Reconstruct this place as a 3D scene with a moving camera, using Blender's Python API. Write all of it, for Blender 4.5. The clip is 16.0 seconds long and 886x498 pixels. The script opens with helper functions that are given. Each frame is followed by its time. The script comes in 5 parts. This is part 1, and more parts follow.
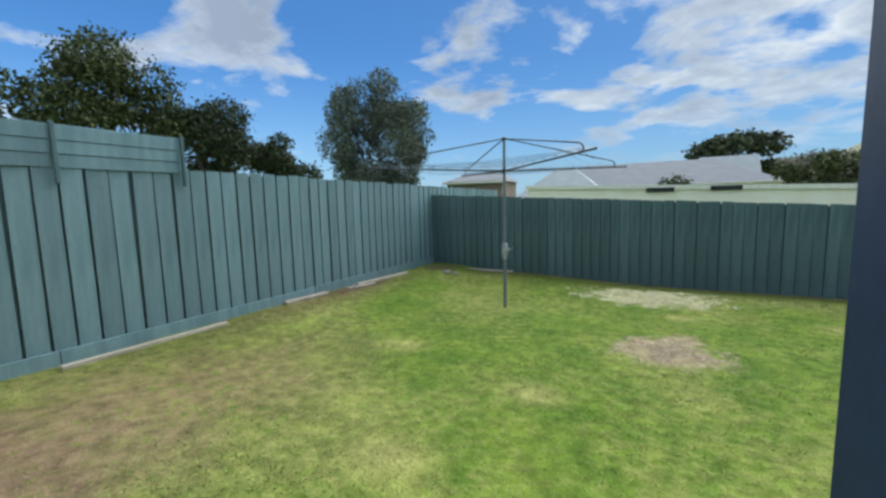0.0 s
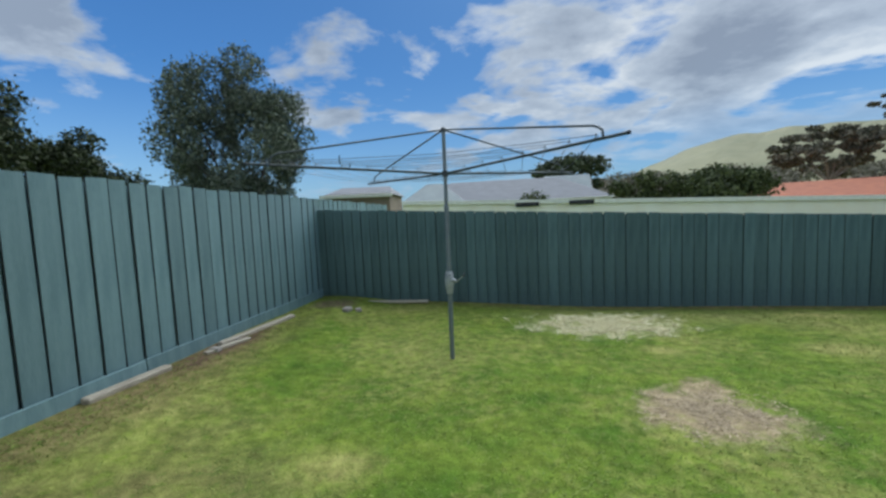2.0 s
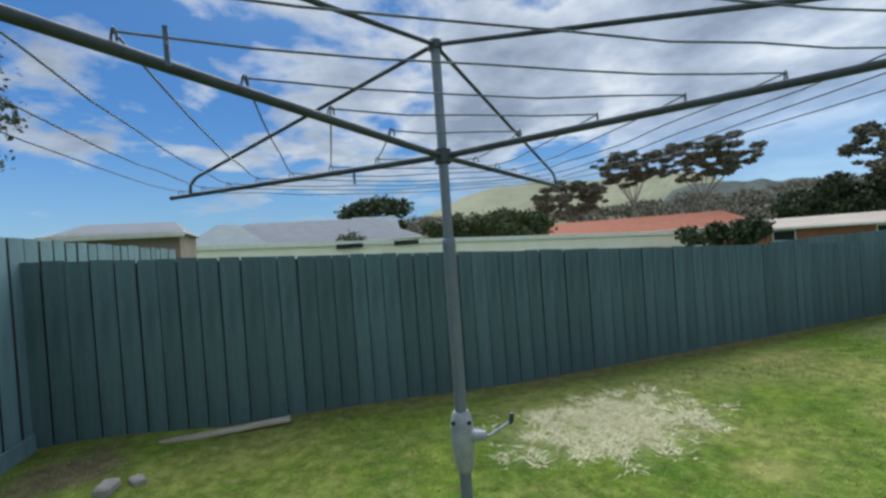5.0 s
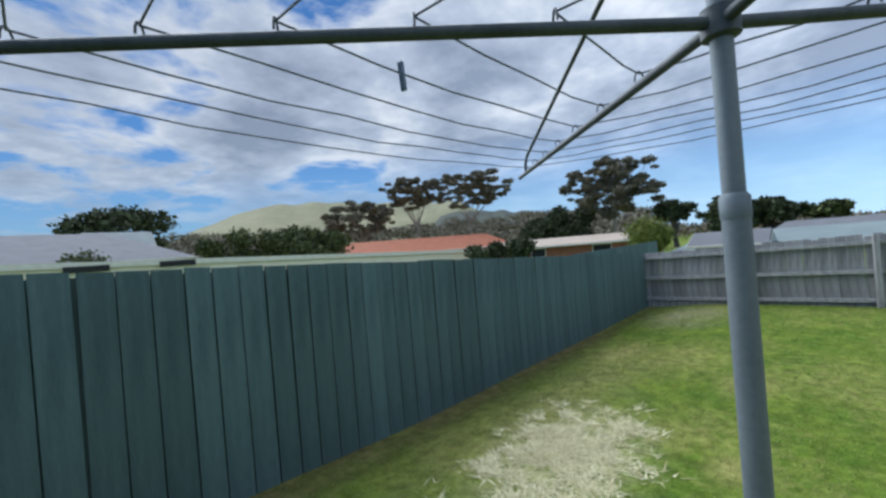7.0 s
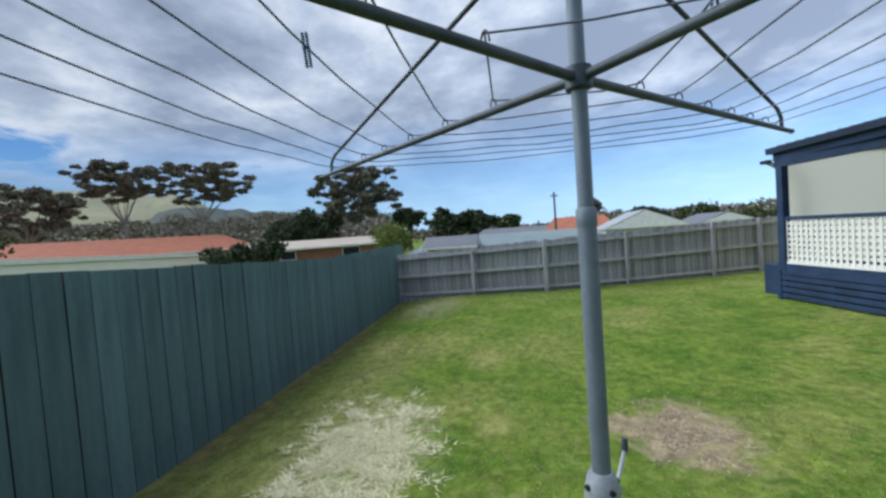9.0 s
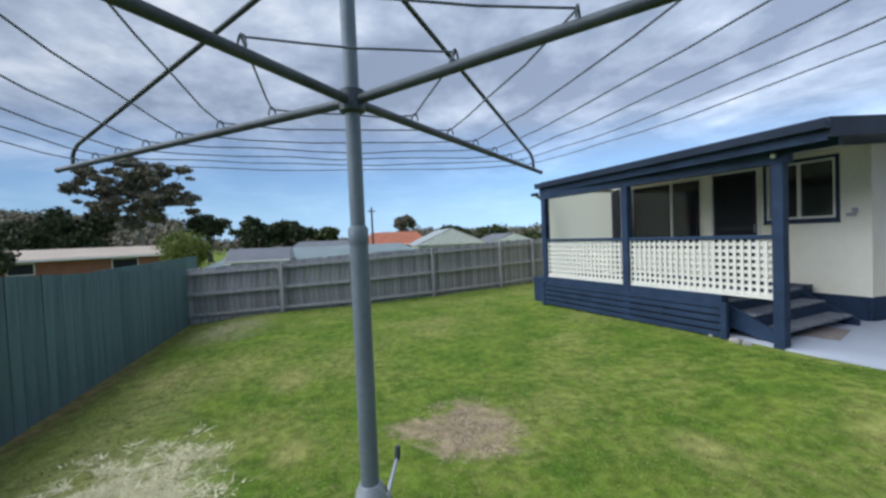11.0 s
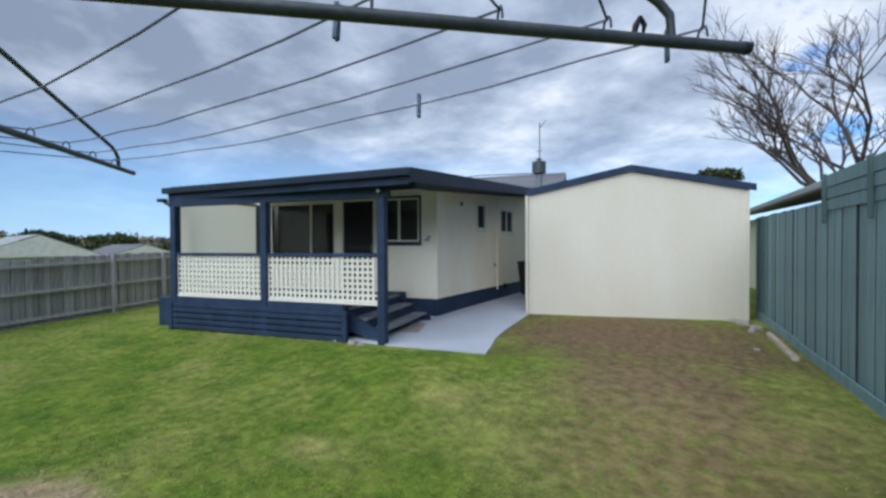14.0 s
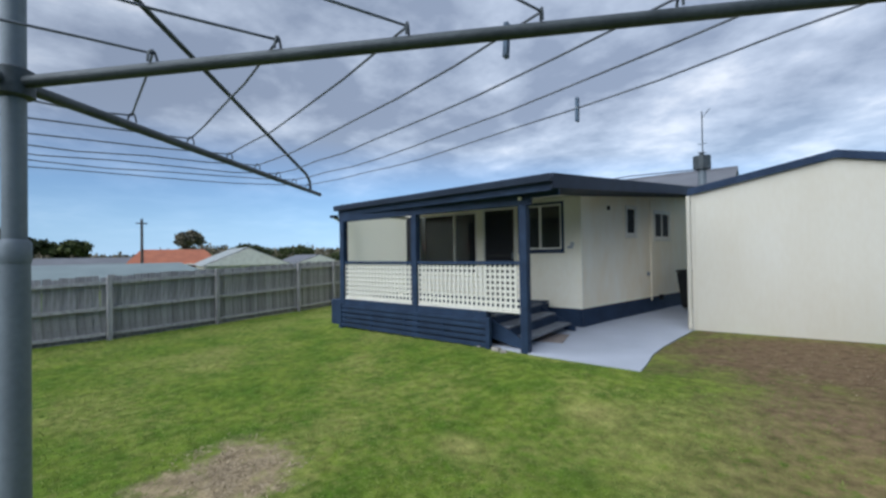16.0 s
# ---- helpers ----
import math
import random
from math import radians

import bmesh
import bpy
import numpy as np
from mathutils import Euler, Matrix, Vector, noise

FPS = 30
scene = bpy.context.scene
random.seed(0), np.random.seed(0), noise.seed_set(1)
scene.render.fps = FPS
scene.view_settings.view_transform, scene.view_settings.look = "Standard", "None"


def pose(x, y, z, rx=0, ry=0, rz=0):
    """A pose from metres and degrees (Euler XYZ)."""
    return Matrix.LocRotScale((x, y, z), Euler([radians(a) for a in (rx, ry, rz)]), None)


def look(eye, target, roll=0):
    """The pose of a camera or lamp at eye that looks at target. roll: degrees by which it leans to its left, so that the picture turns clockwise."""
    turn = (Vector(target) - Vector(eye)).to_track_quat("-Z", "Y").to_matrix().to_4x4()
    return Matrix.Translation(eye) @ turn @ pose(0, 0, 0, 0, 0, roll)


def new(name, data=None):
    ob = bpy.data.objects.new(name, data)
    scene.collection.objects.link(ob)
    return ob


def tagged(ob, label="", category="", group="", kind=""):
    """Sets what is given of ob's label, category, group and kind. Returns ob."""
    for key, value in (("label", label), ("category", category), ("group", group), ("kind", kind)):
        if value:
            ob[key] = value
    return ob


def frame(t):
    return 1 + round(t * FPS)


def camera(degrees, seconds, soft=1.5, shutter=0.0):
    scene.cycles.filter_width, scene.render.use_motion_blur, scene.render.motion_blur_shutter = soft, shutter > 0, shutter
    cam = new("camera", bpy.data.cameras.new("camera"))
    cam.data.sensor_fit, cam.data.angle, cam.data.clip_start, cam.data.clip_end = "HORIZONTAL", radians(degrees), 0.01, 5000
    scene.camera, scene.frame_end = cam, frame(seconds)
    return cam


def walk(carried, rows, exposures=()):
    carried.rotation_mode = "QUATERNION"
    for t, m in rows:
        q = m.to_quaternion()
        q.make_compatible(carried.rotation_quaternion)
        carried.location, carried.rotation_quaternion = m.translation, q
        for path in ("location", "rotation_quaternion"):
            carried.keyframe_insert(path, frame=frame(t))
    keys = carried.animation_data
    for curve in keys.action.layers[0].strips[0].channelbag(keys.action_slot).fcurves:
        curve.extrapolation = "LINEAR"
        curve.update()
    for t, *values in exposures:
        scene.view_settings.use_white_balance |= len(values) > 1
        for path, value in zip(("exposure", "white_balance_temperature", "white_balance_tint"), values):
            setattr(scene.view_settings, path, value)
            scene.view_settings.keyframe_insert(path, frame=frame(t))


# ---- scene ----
cam = camera(94.3, 16.0, soft=2.7)
PATH = [
    (0, (0.122, -0.805, 1.456), (-0.849, 0.929, 1.23), -1.4),
    (0.5, (-0.269, -0.652, 1.415), (-1.114, 1.148, 1.204), -1.8),
    (1, (-0.59, -0.325, 1.433), (-1.291, 1.537, 1.231), -2.3),
    (1.5, (-0.93, 0.029, 1.435), (-1.469, 1.946, 1.25), -2.5),
    (2, (-1.183, 0.442, 1.452), (-1.537, 2.403, 1.286), -2.4),
    (2.5, (-1.41, 0.873, 1.488), (-1.571, 2.862, 1.348), -2.4),
    (3, (-1.66, 1.284, 1.504), (-1.618, 3.281, 1.403), -2.5),
    (3.5, (-1.861, 1.713, 1.506), (-1.641, 3.7, 1.451), -2.8),
    (6, (-2.658, 3.727, 1.52), (-1.703, 5.484, 1.542), -4.6),
    (6.5, (-2.776, 4.06, 1.493), (-1.566, 5.652, 1.516), -4.6),
    (7, (-2.758, 4.324, 1.482), (-1.291, 5.683, 1.487), -4.6),
    (7.5, (-2.755, 4.53, 1.478), (-1.068, 5.604, 1.462), -4.6),
    (8, (-2.847, 4.659, 1.475), (-1.005, 5.436, 1.432), -4.5),
    (8.5, (-2.886, 4.654, 1.503), (-0.954, 5.168, 1.438), -4.4),
    (11, (-2.897, 4.53, 1.507), (-0.981, 3.96, 1.447), -2.4),
    (11.5, (-2.914, 4.485, 1.508), (-1.113, 3.618, 1.456), -2.0),
    (12, (-2.926, 4.426, 1.51), (-1.291, 3.275, 1.463), -1.7),
    (12.5, (-2.967, 4.405, 1.497), (-1.538, 3.005, 1.46), -1.2),
    (13, (-2.979, 4.35, 1.508), (-1.762, 2.763, 1.472), -0.9),
    (13.5, (-3.01, 4.324, 1.504), (-1.967, 2.618, 1.475), -0.5),
    (14, (-3.046, 4.317, 1.506), (-2.105, 2.552, 1.48), -0.3),
    (14.5, (-3.045, 4.318, 1.506), (-2.122, 2.544, 1.489), -0.2),
    (15, (-3.042, 4.32, 1.504), (-2.039, 2.589, 1.497), -0.2),
    (15.5, (-3.029, 4.334, 1.505), (-1.84, 2.726, 1.511), -0.5),
    (16, (-3.016, 4.371, 1.502), (-1.551, 3.01, 1.523), -0.9),
]
TRUE = 1.087                                        # the plan below is drawn a little small; everything is brought to true size
walk(cam, [(t, look(Vector(eye) * TRUE, Vector(target) * TRUE, roll)) for t, eye, target, roll in PATH],
     exposures=[(0.0, 1.26, 5930, 6), (1.5, 1.04, 5880, 6), (3.5, 1.02, 5850, 6), (6.0, 1.03, 5800, 8), (8.5, 0.93, 5680, 9), (11.0, 0.80, 5720, 10), (12.5, 0.64, 5700, 10), (16.0, 0.62, 5740, 10)])

# ---- world, sun and exposure ----
SUN_YAW, SUN_UP = 0.0, 42.0          # from the north, behind thin cloud
world = bpy.data.worlds.new("sky")
scene.world = world
world.use_nodes = True
wn = world.node_tree
wn.nodes.clear()


def wnode(kind, **values):
    nd = wn.nodes.new(kind)
    for key, value in values.items():
        if key in nd.inputs:
            nd.inputs[key].default_value = value
    return nd


def wmath(op, a, b=0.0, clamp=False):
    nd = wn.nodes.new("ShaderNodeMath")
    nd.operation, nd.use_clamp = op, clamp
    for i, v in enumerate((a, b)):
        if isinstance(v, (int, float)):
            nd.inputs[i].default_value = v
        else:
            wn.links.new(v, nd.inputs[i])
    return nd.outputs[0]


def wramp(value, stops):
    nd = wn.nodes.new("ShaderNodeValToRGB")
    while len(nd.color_ramp.elements) < len(stops):
        nd.color_ramp.elements.new(0.5)
    for el, (p, c) in zip(nd.color_ramp.elements, stops):
        el.position, el.color = p, (*c, 1)
    wn.links.new(value, nd.inputs[0])
    return nd.outputs[0]


sky = wn.nodes.new("ShaderNodeTexSky")
sky.sky_type, sky.sun_disc = "NISHITA", False
sky.sun_elevation, sky.sun_rotation = radians(SUN_UP), radians(-SUN_YAW)
sky.air_density, sky.dust_density, sky.ozone_density = 1.0, 0.2, 3.0
coord = wn.nodes.new("ShaderNodeTexCoord")
sep = wn.nodes.new("ShaderNodeSeparateXYZ")
wn.links.new(coord.outputs["Generated"], sep.inputs[0])
dx, dy, dz = sep.outputs
up = wmath("MAXIMUM", dz, 0.0)
lift = wmath("ADD", up, 0.16)
flat = wn.nodes.new("ShaderNodeCombineXYZ")
wn.links.new(wmath("DIVIDE", dx, lift), flat.inputs[0])
wn.links.new(wmath("DIVIDE", dy, lift), flat.inputs[1])
puffs = wnode("ShaderNodeTexNoise", Scale=1.55, Detail=9.0, Roughness=0.56, Distortion=0.25)
wide = wnode("ShaderNodeTexNoise", Scale=0.55, Detail=3.0, Roughness=0.5)
shade = wnode("ShaderNodeTexNoise", Scale=1.7, Detail=7.0, Roughness=0.62)
for nd in (puffs, wide, shade):
    wn.links.new(flat.outputs[0], nd.inputs["Vector"])
# the cloud thickens to the south and east and thins to the north-west
lean = wmath("ADD", wmath("ADD", wmath("MULTIPLY", dx, 0.150), wmath("MULTIPLY", dy, -0.085)), 0.052)
heap = wmath("ADD", wmath("MULTIPLY", puffs.outputs["Fac"], 0.75), wmath("MULTIPLY", wide.outputs["Fac"], 0.42))
thick = wmath("ADD", heap, lean)
cover = wramp(thick, [(0.522, (0, 0, 0)), (0.585, (1, 1, 1))])
# low on the horizon the cloud thins to haze
fade_from = wmath("ADD", wmath("MULTIPLY", wmath("MAXIMUM", dx, 0.0), 0.11), 0.035)
fade = wmath("MULTIPLY", wmath("SUBTRACT", up, fade_from), 7.5, True)
cover_low = wmath("MULTIPLY", cover, wmath("ADD", wmath("MULTIPLY", fade, 0.7), 0.28), True)
cloud_tone = wramp(wmath("ADD", wmath("ADD", wmath("MULTIPLY", heap, 0.9), wmath("MULTIPLY", lean, 0.35)), wmath("MULTIPLY", shade.outputs["Fac"], 0.62)),
                   [(0.74, (1.0, 1.0, 1.0)), (0.85, (0.64, 0.69, 0.77)), (0.99, (0.37, 0.42, 0.51))])
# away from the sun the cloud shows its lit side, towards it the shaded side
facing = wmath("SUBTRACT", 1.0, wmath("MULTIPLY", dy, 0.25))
sky_bg = wnode("ShaderNodeBackground")
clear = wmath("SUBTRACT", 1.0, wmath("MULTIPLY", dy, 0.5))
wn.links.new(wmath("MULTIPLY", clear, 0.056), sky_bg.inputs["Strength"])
blue = wn.nodes.new("ShaderNodeMix")
blue.data_type, blue.blend_type = "RGBA", "MULTIPLY"
blue.inputs[0].default_value = 1.0
wn.links.new(sky.outputs[0], blue.inputs[6])
blue.inputs[7].default_value = (0.56, 0.88, 1.16, 1)
wn.links.new(blue.outputs[2], sky_bg.inputs[0])
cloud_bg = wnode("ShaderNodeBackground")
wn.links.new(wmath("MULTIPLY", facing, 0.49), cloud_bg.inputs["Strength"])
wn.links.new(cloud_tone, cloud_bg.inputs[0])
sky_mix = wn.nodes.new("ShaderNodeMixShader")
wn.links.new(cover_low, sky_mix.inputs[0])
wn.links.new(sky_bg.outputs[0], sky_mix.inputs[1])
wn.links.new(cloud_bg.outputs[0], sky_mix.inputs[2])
haze = wnode("ShaderNodeBackground")
wn.links.new(wmath("MULTIPLY", clear, 0.56), haze.inputs["Strength"])
haze.inputs[0].default_value = (0.58, 0.80, 1.0, 1)
low_air = wmath("SUBTRACT", 1.0, wmath("DIVIDE", up, 0.34), True)
haze_mix = wn.nodes.new("ShaderNodeMixShader")
wn.links.new(wmath("MULTIPLY", wmath("MULTIPLY", low_air, low_air), 0.85), haze_mix.inputs[0])
wn.links.new(sky_mix.outputs[0], haze_mix.inputs[1])
wn.links.new(haze.outputs[0], haze_mix.inputs[2])
wout = wn.nodes.new("ShaderNodeOutputWorld")
wn.links.new(haze_mix.outputs[0], wout.inputs[0])

sun = new("sun", bpy.data.lights.new("sun", "SUN"))
sun.data.energy, sun.data.angle, sun.data.color = 2.3, radians(80), (1.0, 0.98, 0.95)
sun.matrix_world = pose(0, 0, 20, 90 - SUN_UP, 0, SUN_YAW + 180)


# ---- materials ----
def material(name, base, rough=0.8, metal=0.0, other=None, scale=6.0, fine=60.0, amount=0.5, bump=0.25, piece=0.0, stretch=(1, 1, 1), spec=0.3):
    """A surface of two tones mixed by coarse and fine noise, with relief; piece: how far single pieces differ."""
    m = bpy.data.materials.new(name)
    m.use_nodes = True
    t = m.node_tree
    p = t.nodes["Principled BSDF"]
    p.inputs["Roughness"].default_value, p.inputs["Metallic"].default_value = rough, metal
    p.inputs["Specular IOR Level"].default_value = spec
    tc = t.nodes.new("ShaderNodeTexCoord")
    mp = t.nodes.new("ShaderNodeMapping")
    mp.inputs["Scale"].default_value = stretch
    t.links.new(tc.outputs["Object"], mp.inputs[0])
    n1, n2 = t.nodes.new("ShaderNodeTexNoise"), t.nodes.new("ShaderNodeTexNoise")
    for nd, s in ((n1, scale), (n2, fine)):
        nd.inputs["Scale"].default_value, nd.inputs["Detail"].default_value = s, 5.0
        t.links.new(mp.outputs[0], nd.inputs["Vector"])
    add = t.nodes.new("ShaderNodeMath")
    add.operation = "MULTIPLY_ADD"
    t.links.new(n2.outputs["Fac"], add.inputs[0])
    add.inputs[1].default_value = 0.5
    t.links.new(n1.outputs["Fac"], add.inputs[2])
    ramp = t.nodes.new("ShaderNodeValToRGB")
    ramp.color_ramp.elements[0].position, ramp.color_ramp.elements[1].position = 0.75 - 0.25 * amount, 0.75 + 0.25 * amount
    other = other or tuple(c * 0.72 for c in base)
    ramp.color_ramp.elements[0].color, ramp.color_ramp.elements[1].color = (*other, 1), (*base, 1)
    t.links.new(add.outputs[0], ramp.inputs[0])
    colour = ramp.outputs[0]
    if piece:
        info = t.nodes.new("ShaderNodeObjectInfo")
        val = t.nodes.new("ShaderNodeMapRange")
        val.inputs["To Min"].default_value, val.inputs["To Max"].default_value = 1 - piece, 1 + piece
        t.links.new(info.outputs["Random"], val.inputs["Value"])
        hsv = t.nodes.new("ShaderNodeHueSaturation")
        t.links.new(val.outputs[0], hsv.inputs["Value"])
        t.links.new(colour, hsv.inputs["Color"])
        colour = hsv.outputs[0]
    t.links.new(colour, p.inputs["Base Color"])
    if bump:
        b = t.nodes.new("ShaderNodeBump")
        b.inputs["Strength"].default_value, b.inputs["Distance"].default_value = bump, 0.01
        t.links.new(add.outputs[0], b.inputs["Height"])
        t.links.new(b.outputs[0], p.inputs["Normal"])
    return m


def leafy(name, dark, light):
    """Leaves or blades, each of its own tone."""
    m = bpy.data.materials.new(name)
    m.use_nodes = True
    t = m.node_tree
    p = t.nodes["Principled BSDF"]
    p.inputs["Roughness"].default_value, p.inputs["Specular IOR Level"].default_value = 0.75, 0.2
    geo = t.nodes.new("ShaderNodeNewGeometry")
    ramp = t.nodes.new("ShaderNodeValToRGB")
    ramp.color_ramp.elements[0].color, ramp.color_ramp.elements[1].color = (*dark, 1), (*light, 1)
    t.links.new(geo.outputs["Random Per Island"], ramp.inputs[0])
    t.links.new(ramp.outputs[0], p.inputs["Base Color"])
    return m


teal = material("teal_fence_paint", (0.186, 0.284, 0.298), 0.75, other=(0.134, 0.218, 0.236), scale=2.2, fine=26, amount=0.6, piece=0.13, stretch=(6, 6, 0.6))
# darker copy of the fence teal, with the north fence's shade in its colour
teal_dim = material("dimmed_fence_paint", (0.112, 0.178, 0.176), 0.75, other=(0.058, 0.102, 0.104), scale=2.2, fine=24, amount=0.95, piece=0.16, stretch=(6, 6, 0.5))
grey_wood = material("weathered_grey_timber", (0.41, 0.40, 0.39), 0.9, other=(0.21, 0.20, 0.195), scale=3, fine=30, amount=0.8, bump=0.5, piece=0.22, stretch=(7, 7, 0.6))
grey_rail = material("weathered_grey_rail", (0.49, 0.475, 0.46), 0.9, other=(0.30, 0.29, 0.28), scale=3, fine=30, amount=0.8, bump=0.4, stretch=(5, 0.7, 5))
navy = material("navy_paint", (0.026, 0.047, 0.090), 0.6, other=(0.017, 0.031, 0.062), scale=4, fine=40, amount=0.7, bump=0.12, spec=0.22)
navy_roof = material("dark_navy_metal", (0.020, 0.032, 0.056), 0.62, other=(0.013, 0.021, 0.038), scale=3, fine=30, amount=0.6, bump=0.1)
cream = material("cream_wall_paint", (0.84, 0.81, 0.68), 0.7, other=(0.76, 0.69, 0.52), scale=1.3, fine=14, amount=1.5, bump=0.1, stretch=(1, 1, 0.5))
cream_metal = material("cream_steel_sheet", (0.67, 0.64, 0.54), 0.55, other=(0.61, 0.56, 0.44), scale=1.1, fine=18, amount=1.4, bump=0.06, stretch=(1, 1, 0.35))
stained = material("stained_cream_wall", (0.87, 0.83, 0.70), 0.7, other=(0.80, 0.68, 0.46), scale=0.9, fine=5, amount=1.3, bump=0.1, stretch=(1, 1, 0.45))
roof_green = material("grey_green_roof", (0.22, 0.27, 0.265), 0.65, other=(0.17, 0.21, 0.21), scale=1.0, fine=18, amount=1.0, bump=0.1)
white_paint = material("white_paint", (0.76, 0.74, 0.65), 0.6, other=(0.62, 0.59, 0.50), scale=5, fine=40, amount=0.9, bump=0.1)
steel = material("galvanised_steel", (0.20, 0.232, 0.248), 0.55, 0.2, other=(0.145, 0.172, 0.188), scale=5, fine=80, amount=1.0, bump=0.1)
dark_steel = material("aged_green_grey_tube", (0.088, 0.102, 0.106), 0.5, 0.3, other=(0.050, 0.060, 0.063), scale=9, fine=90, amount=0.8, bump=0.15)
cast = material("cast_alloy", (0.42, 0.44, 0.46), 0.55, 0.35, other=(0.28, 0.30, 0.31), scale=20, fine=120, amount=0.8, bump=0.3)
wire_mat = material("plastic_coated_wire", (0.16, 0.175, 0.20), 0.6, other=(0.10, 0.112, 0.13), scale=12, fine=90)
black = material("black_plastic", (0.02, 0.021, 0.022), 0.55, scale=9, fine=60)
peg_blue = material("faded_blue_plastic", (0.09, 0.14, 0.20), 0.6, scale=30, fine=90)
concrete = material("pale_painted_concrete", (0.47, 0.50, 0.56), 0.75, other=(0.39, 0.42, 0.47), scale=1.6, fine=30, amount=1.2, bump=0.15)
mat_brown = material("worn_door_mat", (0.32, 0.275, 0.245), 0.95, other=(0.22, 0.185, 0.165), scale=10, fine=120, amount=0.9, bump=0.6)
# side faces of the palings coloured dark, drawing a line at each gap
dark_edge = material("dark_paling_edge", (0.055, 0.060, 0.058), 0.9, other=(0.035, 0.038, 0.037), scale=6, fine=40, stretch=(4, 4, 0.6))
pale_timber = material("bleached_timber", (0.50, 0.45, 0.36), 0.9, other=(0.30, 0.26, 0.20), scale=5, fine=40, amount=0.9, bump=0.4, stretch=(0.7, 5, 5))
stone_mat = material("weathered_stone", (0.40, 0.37, 0.33), 0.9, other=(0.26, 0.235, 0.20), scale=14, fine=80, amount=0.9, bump=0.5)
# worn tread timber, its colour lowered for the shadow on the steps
tread_mat = material("darkened_step_timber", (0.24, 0.25, 0.265), 0.85, other=(0.10, 0.115, 0.15), scale=5, fine=40, amount=0.9, bump=0.4, stretch=(1, 4, 1))
near_black = material("near_black_sheet", (0.012, 0.013, 0.016), 0.7, scale=20, fine=300)
# room surfaces coloured near black, so the windows read as unlit inside
inside = material("darkened_interior", (0.05, 0.045, 0.04), 0.9, scale=2, fine=20)
window_pleats = material("grey_curtain", (0.22, 0.22, 0.21), 0.9, other=(0.12, 0.12, 0.12), scale=2, fine=18, amount=1.0, stretch=(9, 1, 0.3))
bark = material("grey_brown_bark", (0.105, 0.088, 0.076), 0.95, other=(0.06, 0.05, 0.042), scale=6, fine=40, amount=0.9, bump=0.7, stretch=(3, 3, 0.6))
bark_pale = material("pale_gum_bark", (0.34, 0.30, 0.26), 0.9, other=(0.18, 0.155, 0.135), scale=3, fine=30, amount=0.9, bump=0.5, stretch=(3, 3, 0.6))
roof_grey = material("grey_roof_sheet", (0.175, 0.18, 0.192), 0.75, other=(0.13, 0.135, 0.145), scale=1.0, fine=18, amount=1.0, bump=0.1)
roof_pale = material("pale_grey_green_roof", (0.36, 0.385, 0.37), 0.65, other=(0.29, 0.315, 0.305), scale=1.0, fine=18, amount=1.0, bump=0.1)
roof_cream = material("cream_roof_sheet", (0.62, 0.59, 0.52), 0.65, other=(0.52, 0.49, 0.43), scale=0.7, fine=14, amount=1.0, bump=0.1)
roof_tan = material("tan_roof_sheet", (0.46, 0.38, 0.30), 0.7, other=(0.37, 0.30, 0.235), scale=0.7, fine=14, amount=1.0, bump=0.1)
roof_red = material("terracotta_tiles", (0.43, 0.155, 0.080), 0.85, other=(0.29, 0.105, 0.062), scale=1.6, fine=16, amount=1.0, bump=0.3)
brick = material("orange_brick_wall", (0.38, 0.17, 0.10), 0.9, other=(0.26, 0.115, 0.07), scale=2, fine=22, amount=1.0, bump=0.3)
brown_wall = material("brown_weatherboard", (0.30, 0.235, 0.18), 0.85, other=(0.22, 0.17, 0.13), scale=2, fine=22, amount=1.0, bump=0.2)
# dark leaves, raised slightly for the haze over far trees
leaf_dark = leafy("dark_green_leaves", (0.018, 0.026, 0.013), (0.095, 0.112, 0.052))
leaf_mid = leafy("olive_green_leaves", (0.024, 0.034, 0.012), (0.112, 0.132, 0.046))
leaf_grey = leafy("grey_green_leaves", (0.035, 0.048, 0.032), (0.210, 0.235, 0.165))
# far gum leaves, bronze-green with distance haze lightened into the colour
leaf_gum = leafy("bronze_green_leaves", (0.062, 0.058, 0.042), (0.245, 0.215, 0.145))
leaf_bright = leafy("bright_hedge_leaves", (0.075, 0.10, 0.018), (0.25, 0.28, 0.065))
blades = leafy("lawn_blades", (0.078, 0.140, 0.019), (0.29, 0.345, 0.084))
straw = leafy("dry_clippings", (0.50, 0.45, 0.22), (0.86, 0.82, 0.55))
litter = leafy("bark_litter", (0.17, 0.122, 0.072), (0.56, 0.455, 0.29))
gravel_mat = leafy("pale_rubble", (0.22, 0.20, 0.17), (0.55, 0.52, 0.46))

# cream for the verandah end, mostly translucent to raise its brightness
thin_cream = bpy.data.materials.new("translucent_cream_sheet")
thin_cream.use_nodes = True
ct = thin_cream.node_tree
cp = ct.nodes["Principled BSDF"]
cp.inputs["Base Color"].default_value, cp.inputs["Roughness"].default_value = (0.80, 0.78, 0.69, 1), 0.9
weave = ct.nodes.new("ShaderNodeTexNoise")
weave.inputs["Scale"].default_value = 90.0
cb = ct.nodes.new("ShaderNodeBump")
cb.inputs["Strength"].default_value, cb.inputs["Distance"].default_value = 0.2, 0.005
ct.links.new(weave.outputs["Fac"], cb.inputs["Height"])
ct.links.new(cb.outputs[0], cp.inputs["Normal"])
thru = ct.nodes.new("ShaderNodeBsdfTranslucent")
thru.inputs[0].default_value = (0.96, 0.94, 0.86, 1)
cmix = ct.nodes.new("ShaderNodeMixShader")
cmix.inputs[0].default_value = 0.88
ct.links.new(cp.outputs[0], cmix.inputs[1])
